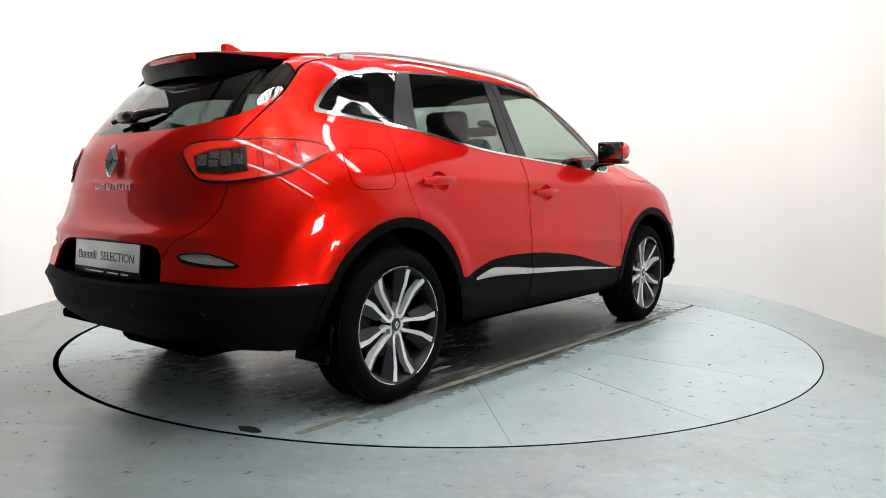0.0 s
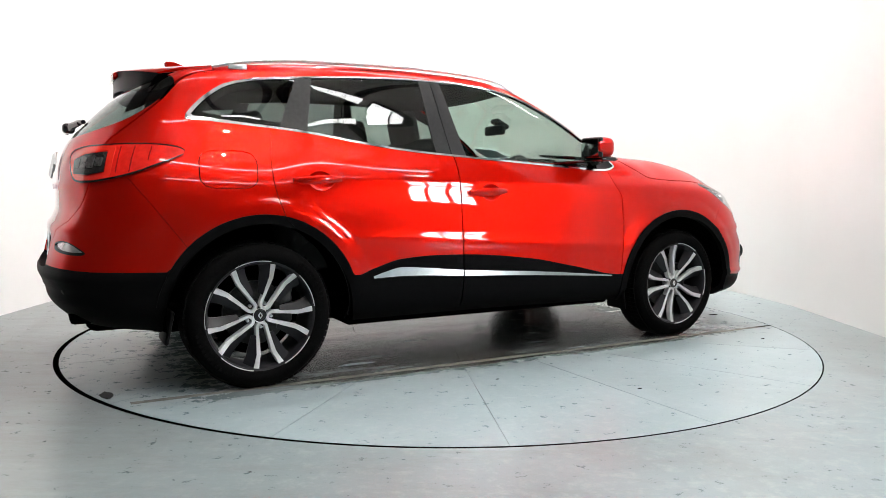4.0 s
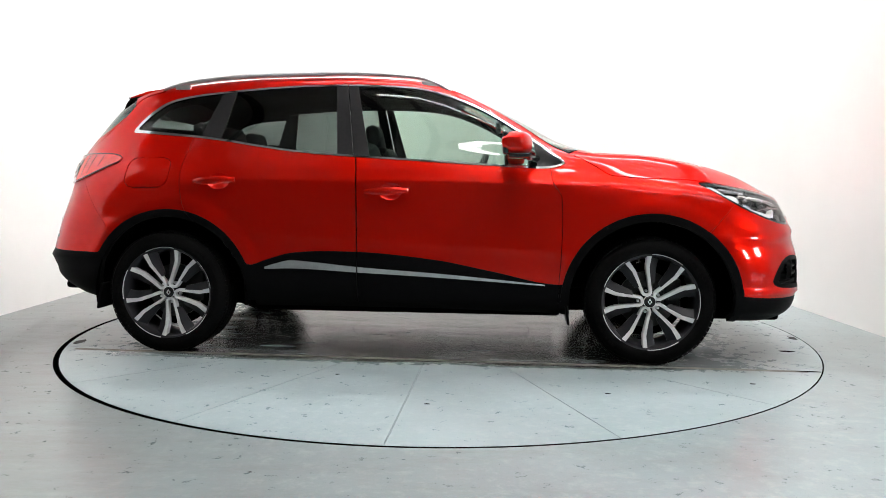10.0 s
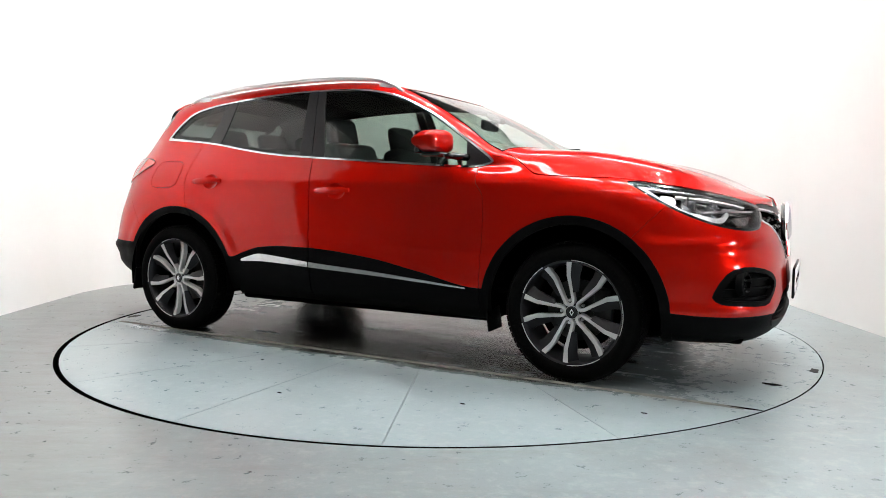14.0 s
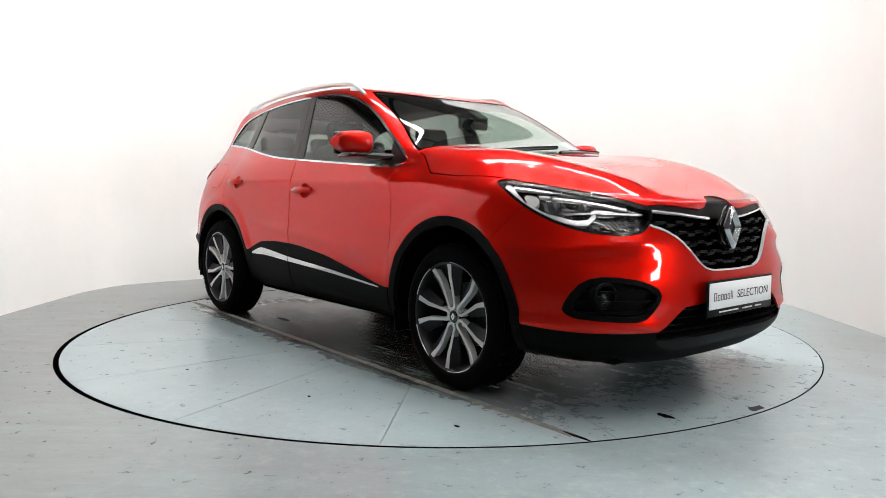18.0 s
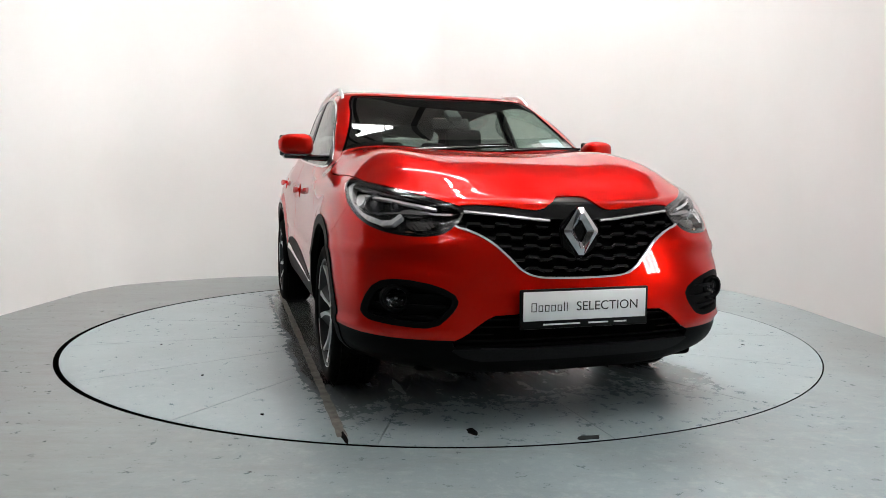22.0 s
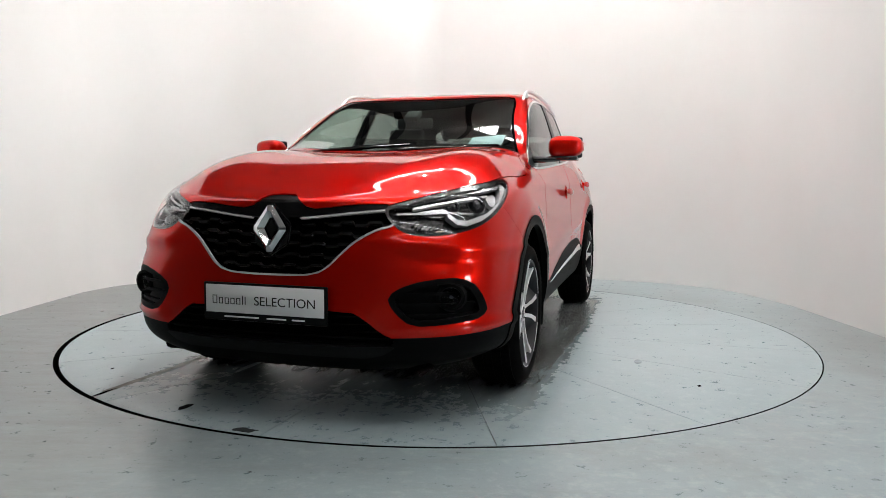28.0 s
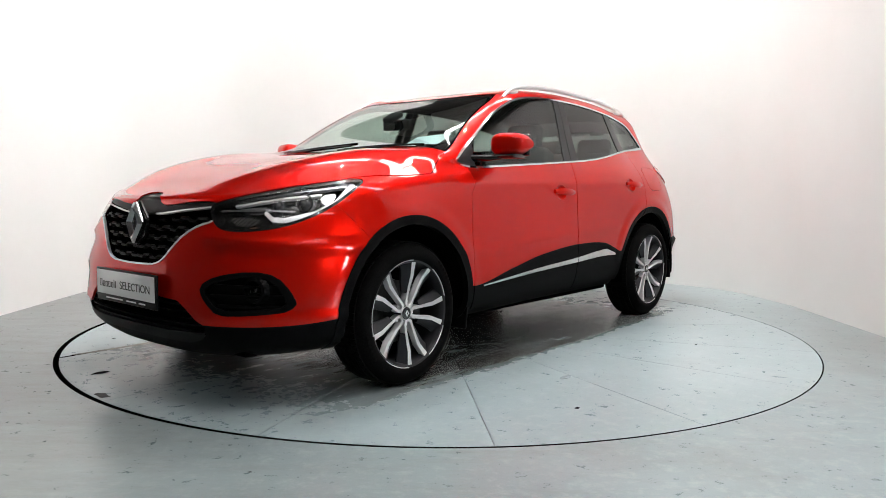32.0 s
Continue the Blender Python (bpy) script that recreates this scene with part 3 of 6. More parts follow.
# upper lines: half-width and height along x up to the scuttle, share of the plan's width and height over the bonnet, tail x and z
UPPER = [
    dict(y=[(-1.3, .678), (-1.0, .736), (-.5, .776), (0, .794), (.5, .800), (.87, .786), (1.0, .792), (1.12, .800)],
         z=[(-1.3, 1.206), (-1.0, 1.184), (-.8, 1.155), (-.55, 1.124), (-.27, 1.102), (.18, 1.073), (.6, 1.045), (.87, 1.034), (1.12, 1.020)],
         k=.930, hood=[(1.12, 1.020), (1.3, 1.000), (1.5, .982), (1.65, .965), (1.84, .930), (2.0, .904), (2.135, .884)], tail=(-2.072, 1.155)),
    dict(y=[(-1.3, .628), (-1.0, .676), (-.5, .706), (0, .724), (.33, .744), (.6, .766), (.87, .766), (1.0, .762), (1.12, .748)],
         z=[(-1.3, 1.330), (-1.0, 1.335), (-.5, 1.315), (0, 1.292), (.33, 1.240), (.6, 1.140), (.87, 1.052), (1.0, 1.068), (1.12, 1.086)],
         k=.840, hood=[(1.12, 1.086), (1.3, 1.070), (1.5, 1.043), (1.65, 1.014), (1.84, .962), (1.97, .926), (2.135, .884)], tail=(-1.965, 1.265)),
    dict(y=[(-1.3, .588), (-1.05, .610), (-.7, .624), (-.34, .630), (0, .638), (.18, .652), (.33, .671), (.49, .700), (.64, .732), (.87, .772), (1.0, .706), (1.12, .640)],
         z=[(-1.3, 1.450), (-1.05, 1.492), (-.7, 1.520), (-.34, 1.530), (0, 1.516), (.18, 1.474), (.33, 1.412), (.49, 1.332), (.64, 1.235), (.87, 1.086), (1.0, 1.122), (1.12, 1.136)],
         k=.730, hood=[(1.12, 1.136), (1.31, 1.123), (1.47, 1.101), (1.65, 1.063), (1.84, 1.005), (1.97, .942), (2.06, .908), (2.135, .884)], tail=(-1.842, 1.385)),
    dict(y=[(-1.3, .556), (-1.05, .570), (-.4, .588), (0, .592), (.18, .596), (.33, .602), (.49, .624), (.64, .652), (.87, .690), (1.0, .565), (1.12, .445)],
         z=[(-1.3, 1.530), (-1.05, 1.552), (-.8, 1.562), (-.4, 1.564), (0, 1.546), (.18, 1.513), (.33, 1.456), (.49, 1.368), (.64, 1.280), (.87, 1.158), (1.0, 1.148), (1.12, 1.130)],
         k=.525, hood=[(1.12, 1.130), (1.31, 1.118), (1.5, 1.089), (1.7, 1.045), (1.9, .981), (2.02, .924), (2.10, .898), (2.135, .884)], tail=(-1.705, 1.472)),
    dict(y=[(-1.3, .271), (-.4, .280), (.33, .300), (.64, .326), (.87, .345), (1.0, .298), (1.12, .222)],
         z=[(-1.3, 1.544), (-1.05, 1.562), (-.8, 1.574), (-.4, 1.571), (0, 1.550), (.18, 1.521), (.33, 1.466), (.49, 1.404), (.64, 1.332), (.87, 1.204), (1.0, 1.160), (1.12, 1.114)],
         k=.25, hood=[(1.12, 1.114), (1.31, 1.106), (1.5, 1.083), (1.7, 1.042), (1.9, .976), (2.02, .926), (2.10, .900), (2.135, .884)], tail=(-1.600, 1.505)),
    dict(y=[(-1.3, 0), (1.12, 0)],
         z=[(-1.3, 1.547), (-1.05, 1.566), (-.8, 1.578), (-.4, 1.575), (0, 1.553), (.18, 1.525), (.33, 1.470), (.49, 1.410), (.64, 1.340), (.87, 1.212), (1.0, 1.163), (1.12, 1.110)],
         k=0.0, hood=[(1.12, 1.110), (1.31, 1.104), (1.5, 1.082), (1.7, 1.043), (1.9, .978), (2.02, .929), (2.10, .901), (2.135, .884)], tail=(-1.535, 1.513)),
]


def body_rows():
    """Every line sampled from nose to tail."""
    nf, nm, nr = 56, 170, 56
    phi_f = np.linspace(math.pi / 2, 0, nf, endpoint=False)
    phi_r = np.linspace(0, math.pi / 2, nr + 1)[1:]
    xm = np.linspace(XA_F, XA_R, nm)
    rows = []

    def wrap(n, phi):
        c, s = np.maximum(np.cos(phi), 0), np.maximum(np.sin(phi), 0)
        c[np.isclose(phi, math.pi / 2)] = 0
        return s ** (2 / n), c ** (2 / n)

    for i, row in enumerate(LOWER):
        (sf, cf), (sr, cr) = wrap(N_F[i], phi_f), wrap(N_R[i], phi_r)
        fy, fz = pchip(row["y"]), pchip(row["z"])
        xf, zf = row["nose"]
        xr, zr = row["tail"]
        x = np.concatenate([XA_F + (xf - XA_F) * sf, xm, XA_R + (xr - XA_R) * sr])
        y = np.concatenate([fy(XA_F) * cf, fy(xm), fy(XA_R) * cr])
        ease_f, ease_r = sf ** 1.6, sr ** 1.6
        z = np.concatenate([fz(XA_F) + (zf - fz(XA_F)) * ease_f, fz(xm), fz(XA_R) + (zr - fz(XA_R)) * ease_r])
        rows.append(np.stack([x, y, z], 1))
    x6, y6 = rows[6][:, 0], rows[6][:, 1]
    front = np.arange(len(x6)) < nf + nm
    for i, row in enumerate(UPPER):
        sr, cr = wrap(N_R[7 + i], phi_r)
        fy, fz, fh = pchip(row["y"]), pchip(row["z"]), pchip(row["hood"])
        xr, zr = row["tail"]
        x = np.where(front, x6, 0)
        x[nf + nm:] = XA_R + (xr - XA_R) * sr
        blend = np.clip((x6 - 1.04) / 0.16, 0, 1)
        blend = blend * blend * (3 - 2 * blend)
        y = np.where(front, fy(np.minimum(x6, 1.12)) * (1 - blend) + row["k"] * y6 * blend, 0)
        y[nf + nm:] = fy(XA_R) * cr
        z = np.where(front, np.where(x6 > 1.12, fh(x6), fz(x6)), 0)
        z[nf + nm:] = fz(XA_R) + (zr - fz(XA_R)) * sr ** 1.5
        rows.append(np.stack([x, y, z], 1))
    return np.array(rows)


def body_grid(sub=7):
    """Catmull-Rom across the lines; returns points and normals of the left half."""
    R = body_rows()
    # soften along the length
    for _ in range(3):
        R[:, 1:-1] = 0.25 * R[:, :-2] + 0.5 * R[:, 1:-1] + 0.25 * R[:, 2:]
    n = len(R)
    mirror_top = R[-2] * np.array([1, -1, 1])
    ext = np.concatenate([[2 * R[0] - R[1]], R, [mirror_top]])
    out = []
    for i in range(n - 1):
        p0, p1, p2, p3 = ext[i:i + 4]
        d1, d2, d3 = (np.linalg.norm(b - a, axis=1, keepdims=True) ** 0.5 + 1e-6 for a, b in ((p0, p1), (p1, p2), (p2, p3)))
        m1 = (p1 - p0) / d1 - (p2 - p0) / (d1 + d2) + (p2 - p1) / d2
        m2 = (p2 - p1) / d2 - (p3 - p1) / (d2 + d3) + (p3 - p2) / d3
        m1, m2 = m1 * d2, m2 * d2
        for t in np.linspace(0, 1, sub, endpoint=False):
            out.append((2 * t ** 3 - 3 * t ** 2 + 1) * p1 + (t ** 3 - 2 * t ** 2 + t) * m1 + (3 * t ** 2 - 2 * t ** 3) * p2 + (t ** 3 - t ** 2) * m2)
    out.append(R[-1])
    P = np.array(out)
    P[:, 0, 1] = P[:, -1, 1] = 0
    P[-1, :, 1] = 0
    # even out the curvature across and along the lines
    flip = np.array([1, -1, 1])
    for k in range(26):
        ext = np.concatenate([P, P[-2:-1] * flip])
        P[1:] = 0.25 * ext[:-2] + 0.5 * ext[1:-1] + 0.25 * ext[2:]
        if k < 14:
            ext = np.concatenate([P[:, 1:2] * flip, P, P[:, -2:-1] * flip], axis=1)
            P = 0.25 * ext[:, :-2] + 0.5 * ext[:, 1:-1] + 0.25 * ext[:, 2:]
    return P


class Skin:
    """Triangles with smooth normals, that can be cut along a signed function."""

    def __init__(self, v, n, t):
        self.v, self.n, self.t = v, n, t

    def tidy(self):
        used = np.unique(self.t)
        back = np.full(len(self.v), -1)
        back[used] = np.arange(len(used))
        return Skin(self.v[used], self.n[used], back[self.t])

    def cut(self, f):
        """The pieces where f < 0 and where f >= 0."""
        g = f(self.v[:, 0], self.v[:, 1], self.v[:, 2])
        g = np.where(np.abs(g) < 1e-7, 1e-7, g)
        s = g < 0
        st = s[self.t]
        count = st.sum(1)
        inside, outside, mixed = self.t[count == 3], self.t[count == 0], self.t[(count == 1) | (count == 2)]
        if len(mixed) == 0:
            return Skin(self.v, self.n, inside).tidy(), Skin(self.v, self.n, outside).tidy()
        sm = s[mixed]
        one = sm.sum(1) == 1
        lone = np.where(one, np.argmax(sm, 1), np.argmin(sm, 1))
        r = np.arange(len(mixed))
        a, b, c = mixed[r, lone], mixed[r, (lone + 1) % 3], mixed[r, (lone + 2) % 3]
        edges = np.concatenate([np.sort(np.stack([a, b], 1), 1), np.sort(np.stack([a, c], 1), 1)])
        uniq, inv = np.unique(edges, axis=0, return_inverse=True)
        inv = inv.reshape(-1)
        w = (g[uniq[:, 0]] / (g[uniq[:, 0]] - g[uniq[:, 1]]))[:, None]
        nv = self.v[uniq[:, 0]] * (1 - w) + self.v[uniq[:, 1]] * w
        nn = self.n[uniq[:, 0]] * (1 - w) + self.n[uniq[:, 1]] * w
        nn /= np.linalg.norm(nn, axis=1, keepdims=True) + 1e-12
        v, n = np.concatenate([self.v, nv]), np.concatenate([self.n, nn])
        ab, ac = len(self.v) + inv[:len(mixed)], len(self.v) + inv[len(mixed):]
        tip = np.stack([a, ab, ac], 1)
        rest = np.concatenate([np.stack([ab, b, c], 1), np.stack([ab, c, ac], 1)])
        both = np.concatenate([one, one])
        ins = np.concatenate([inside, tip[one], rest[~both]])
        outs = np.concatenate([outside, tip[~one], rest[both]])
        return Skin(v, n, ins).tidy(), Skin(v, n, outs).tidy()

    def refined(self, times=1):
        """Each triangle split in four."""
        v, n, t = self.v, self.n, self.t
        for _ in range(times):
            e = np.sort(np.concatenate([t[:, [0, 1]], t[:, [1, 2]], t[:, [2, 0]]]), 1)
            uniq, inv = np.unique(e, axis=0, return_inverse=True)
            inv = inv.reshape(3, -1) + len(v)
            nn = n[uniq[:, 0]] + n[uniq[:, 1]]
            nn /= np.linalg.norm(nn, axis=1, keepdims=True) + 1e-12
            v, n = np.concatenate([v, (v[uniq[:, 0]] + v[uniq[:, 1]]) / 2]), np.concatenate([n, nn])
            a, b, c = t.T
            p, q, r = inv
            t = np.concatenate([np.stack(k, 1) for k in ((a, p, r), (p, b, q), (r, q, c), (p, q, r))])
        return Skin(v, n, t)

    def moved(self, d):
        return Skin(self.v + self.n * d, self.n, self.t)

    def mirrored(self):
        m = np.array([1, -1, 1])
        return Skin(self.v * m, self.n * m, self.t[:, ::-1])

    def both(self):
        o = self.mirrored()
        return Skin(np.concatenate([self.v, o.v]), np.concatenate([self.n, o.n]), np.concatenate([self.t, o.t + len(self.v)]))

    def rim(self, depth):
        """Quads folded inward along the open edges, as (verts, normals, quads)."""
        e = np.concatenate([self.t[:, [0, 1]], self.t[:, [1, 2]], self.t[:, [2, 0]]])
        key = np.sort(e, 1)
        _, first, cnt = np.unique(key, axis=0, return_index=True, return_counts=True)
        open_ = e[first[cnt == 1]]
        keep = ~((np.abs(self.v[open_[:, 0], 1]) < 1e-3) & (np.abs(self.v[open_[:, 1], 1]) < 1e-3))
        return open_[keep], depth


def join(*skins):
    v = np.concatenate([s.v for s in skins])
    n = np.concatenate([s.n for s in skins])
    t, k = [], 0
    for s in skins:
        t.append(s.t + k)
        k += len(s.v)
    return Skin(v, n, np.concatenate(t))


def panel(name, skin, mat, parent, label="", depth=0.012, lift=0.0, thick=False):
    """One sheet panel with folded edges; normals follow the smooth surface."""
    if lift:
        skin = skin.moved(lift)
    v, n, t = skin.v, skin.n, skin.t
    verts, norms, faces = [v], [n], [tuple(q) for q in t.tolist()]
    if depth:
        e, d = skin.rim(depth)
        if len(e):
            a, b = v[e[:, 0]], v[e[:, 1]]
            na, nb = n[e[:, 0]], n[e[:, 1]]
            side = np.cross(b - a, na)
            side /= np.linalg.norm(side, axis=1, keepdims=True) + 1e-12
            k = len(v)
            m = len(e)
            verts += [a, b, b - nb * d, a - na * d]
            norms += [side] * 4
            faces += [(k + i, k + 3 * m + i, k + 2 * m + i, k + m + i) for i in range(m)]
    if thick:
        k = sum(len(q) for q in verts)
        verts.append(v - n * depth)
        norms.append(-n)
        faces += [tuple(q) for q in (t[:, ::-1] + k).tolist()]
    verts, norms = np.concatenate(verts), np.concatenate(norms)
    me = bpy.data.meshes.new(name)
    me.from_pydata(verts.tolist(), [], faces)
    me.materials.append(mat)
    me.polygons.foreach_set("use_smooth", [True] * len(me.polygons))
    me.normals_split_custom_set_from_vertices(norms.tolist())
    ob = new(name, me)
    ob.parent = parent
    if label:
        ob["label"] = label
    return ob


def smooth_loop(points, rounds=2):
    """Corner-cut closed outline."""
    p = np.array(points, float)
    for _ in range(rounds):
        q = np.roll(p, -1, 0)
        p = np.stack([0.75 * p + 0.25 * q, 0.25 * p + 0.75 * q], 1).reshape(-1, 2)
    return p


def loop_distance(points, rounds=2):
    """Signed distance to a closed outline, negative inside."""
    p = smooth_loop(points, rounds) if rounds else np.array(points, float)
    q = np.roll(p, -1, 0)

    def f(a, b):
        pt = np.stack([a, b], 1)[:, None, :]
        d = q - p
        w = np.clip(((pt - p) * d).sum(2) / (d * d).sum(1), 0, 1)
        near = p + w[..., None] * d
        dist = np.sqrt(((pt - near) ** 2).sum(2)).min(1)
        cross = (p[:, 1] > b[:, None]) != (q[:, 1] > b[:, None])
        xs = p[:, 0] + (b[:, None] - p[:, 1]) / np.where(q[:, 1] == p[:, 1], 1e-9, q[:, 1] - p[:, 1]) * d[:, 0]
        inside = (cross & (a[:, None] < xs)).sum(1) % 2 == 1
        return np.where(inside, -dist, dist)
    return f


def line_distance(points):
    """Distance to an open polyline."""
    p = np.array(points, float)

    def f(a, b):
        pt = np.stack([a, b], 1)[:, None, :]
        d = p[1:] - p[:-1]
        w = np.clip(((pt - p[:-1]) * d).sum(2) / (d * d).sum(1), 0, 1)
        return np.sqrt(((pt - p[:-1] - w[..., None] * d) ** 2).sum(2)).min(1)
    return f


# outlines on the body: side (x, z), front and rear (y, z), plan (x, y)
DLO = [(0.874, 1.063), (0.806, 1.037), (0.706, 1.035), (0.606, 1.042), (0.404, 1.054), (0.178, 1.068), (-0.278, 1.096), (-0.563, 1.116), (-0.819, 1.150), (-1.035, 1.186), (-1.236, 1.209), (-1.402, 1.222), (-1.541, 1.234), (-1.602, 1.235), (-1.611, 1.247), (-1.548, 1.322), (-1.481, 1.378), (-1.404, 1.426), (-1.248, 1.458), (-1.053, 1.475), (-0.700, 1.502), (-0.340, 1.510), (0.000, 1.498), (0.180, 1.465), (0.334, 1.407), (0.490, 1.331), (0.641, 1.232), (0.790, 1.134), (0.858, 1.086)]
LAMP = [(.882, .979), (1.12, .957), (1.35, .929), (1.55, .899), (1.70, .869), (1.757, .850), (1.748, .800), (1.704, .752), (1.60, .741), (1.42, .754), (1.27, .784), (1.11, .840), (.985, .908)]
GRILLE = [(-.2, .905), (.05, .905), (.085, .885), (.125, .850), (.17, .846), (.355, .868), (.47, .866), (.51, .83), (.49, .778), (.43, .765), (.354, .722), (.30, .670), (.247, .614), (.20, .592), (.14, .584), (-.2, .580)]
FOG = [(.825, .422), (.815, .50), (.775, .572), (.70, .590), (.56, .566), (.480, .516), (.515, .455), (.575, .402), (.70, .406)]
LOWGRILLE = [(-.3, .462), (.345, .458), (.40, .43), (.47, .372), (.52, .350), (.50, .318), (-.3, .318)]
REARWIN = [(-.3, 1.146), (.2, 1.148), (.40, 1.164), (.525, 1.204), (.566, 1.26), (.576, 1.34), (.564, 1.42), (.50, 1.462), (-.3, 1.468)]
TAILLAMP = [(1.672, 1.078), (1.735, 1.106), (1.90, 1.118), (2.18, 1.110), (2.38, 1.100), (2.452, 1.068), (2.40, .992), (2.345, .942), (2.20, .939), (2.06, .952), (1.90, .980), (1.75, 1.038)]
CLAD = pchip([(2.4, .352), (1.95, .366), (1.8, .378), (1.0, .44), (.843, .424), (.483, .489), (.18, .545), (-.25, .582), (-.42, .584), (-.6, .573), (-.76, .530), (-.84, .503), (-1.0, .50), (-1.7, .558), (-2.0, .562), (-2.3, .585)])
HUBS = ((1.323, .335), (-1.305, .335))
ARCH_IN, ARCH_OUT = .426, .470
SHUT_F = pchip([(0.199, 0.839), (0.430, 0.844), (0.552, 0.852), (0.733, 0.858), (0.884, 0.852), (0.973, 0.802), (1.031, 0.795)])
SHUT_B = pchip([(.2, -.243), (.422, -.244), (.728, -.25), (1.056, -.262), (1.1, -.27)])
SHUT_R = pchip([(0.195, -0.957), (0.547, -1.028), (0.699, -1.127), (0.804, -1.211), (0.990, -1.253), (1.051, -1.251), (1.135, -1.236), (1.207, -1.225)])
GATE = pchip([(.5, .40), (.68, .43), (.715, .46), (.76, .536), (.807, .582), (.863, .612), (.94, .613), (1.05, .585), (1.10, .572), (1.2, .576), (1.3, .580), (1.45, .56)])
BELT = pchip([(0.905, 1.076), (0.807, 1.063), (0.606, 1.064), (0.178, 1.088), (-0.278, 1.115), (-0.563, 1.136), (-0.819, 1.171), (-1.035, 1.206), (-1.340, 1.243)])
WING_TOP = pchip([(.7, 1.06), (.86, 1.10), (.95, 1.2), (1.1, 1.3), (2.3, 1.3)])
HOOD_SIDE = pchip([(.95, .735), (1.03, .775), (1.12, .815), (1.3, .812), (1.484, .795), (1.7, .76), (1.9, .69), (2.05, .60), (2.2, .55)])
PILLAR = pchip([(.20, .552), (.25, .566), (.33, .590), (.49, .612), (.64, .644), (.775, .686), (.87, .716), (.95, .742), (1.2, .752)])


def arch(x, z):
    return np.minimum(np.hypot(x - HUBS[0][0], z - HUBS[0][1]), np.hypot(x - HUBS[1][0], z - HUBS[1][1]))


def sculpt(P):
    """Pressed ridges and hollows, in metres along the surface normal."""
    x, y, z = P[..., 0], P[..., 1], P[..., 2]
    g = lambda v, c, w: np.exp(-((v - c) / w) ** 2)
    step = lambda v, a, b: np.clip((v - a) / (b - a), 0, 1)
    front, tail = step(x, 1.45, 1.75), step(-x, 1.55, 1.85)
    d = .012 * front * g(z, .390, .018) * step(y, .46, .54)                        # lip below the fog lamps
    d -= .012 * front * g(z, .655, .050) * g(y, .66, .16)                          # cheek below the lamps
    d += .010 * front * g(z, .715 - .10 * (y - .5), .020) * step(y, .42, .55)
    ridge = pchip([(1.1, .60), (1.6, .50), (2.0, .34), (2.2, .25)])
    d += .004 * g(y, ridge(x), .10) * step(x, 1.15, 1.35) * step(z, .88, .95) * step(2.15 - x, 0, .15)
    d -= .0015 * g(y, ridge(x) + .15, .09) * step(x, 1.2, 1.4) * step(z, .90, .96) * step(2.1 - x, 0, .15)
    d += .013 * tail * g(z, .735, .020) * step(.66 - y, 0, .08)                    # brow above the plate
    d -= .008 * tail * g(z, .82, .040) * step(.62 - y, 0, .1)
    d += .012 * tail * g(z, .528, .016) - .010 * tail * g(z, .455, .030)               # step in the lower bumper
    d += .007 * tail * g(z, .925, .018) * step(.5 - y, 0, .1)
    mid = step(x, -1.0, -.8) * step(1.2 - x, 0, .3)
    d += .004 * mid * g(z, .960 - .01 * x, .020) * (y > .5)                        # crease along the doors
    d += .005 * mid * g(z, .640 - .05 * x, .022) * (y > .5)
    ring = arch(x, z) - ARCH_OUT                                                    # flare round the wheel arches
    d += .011 * (1 - step(ring, .035, .085)) * step(ring, -.06, 0) * (y > .5) * step(z, .40, .60) * np.where(x < 0, 1, .6)
    return d


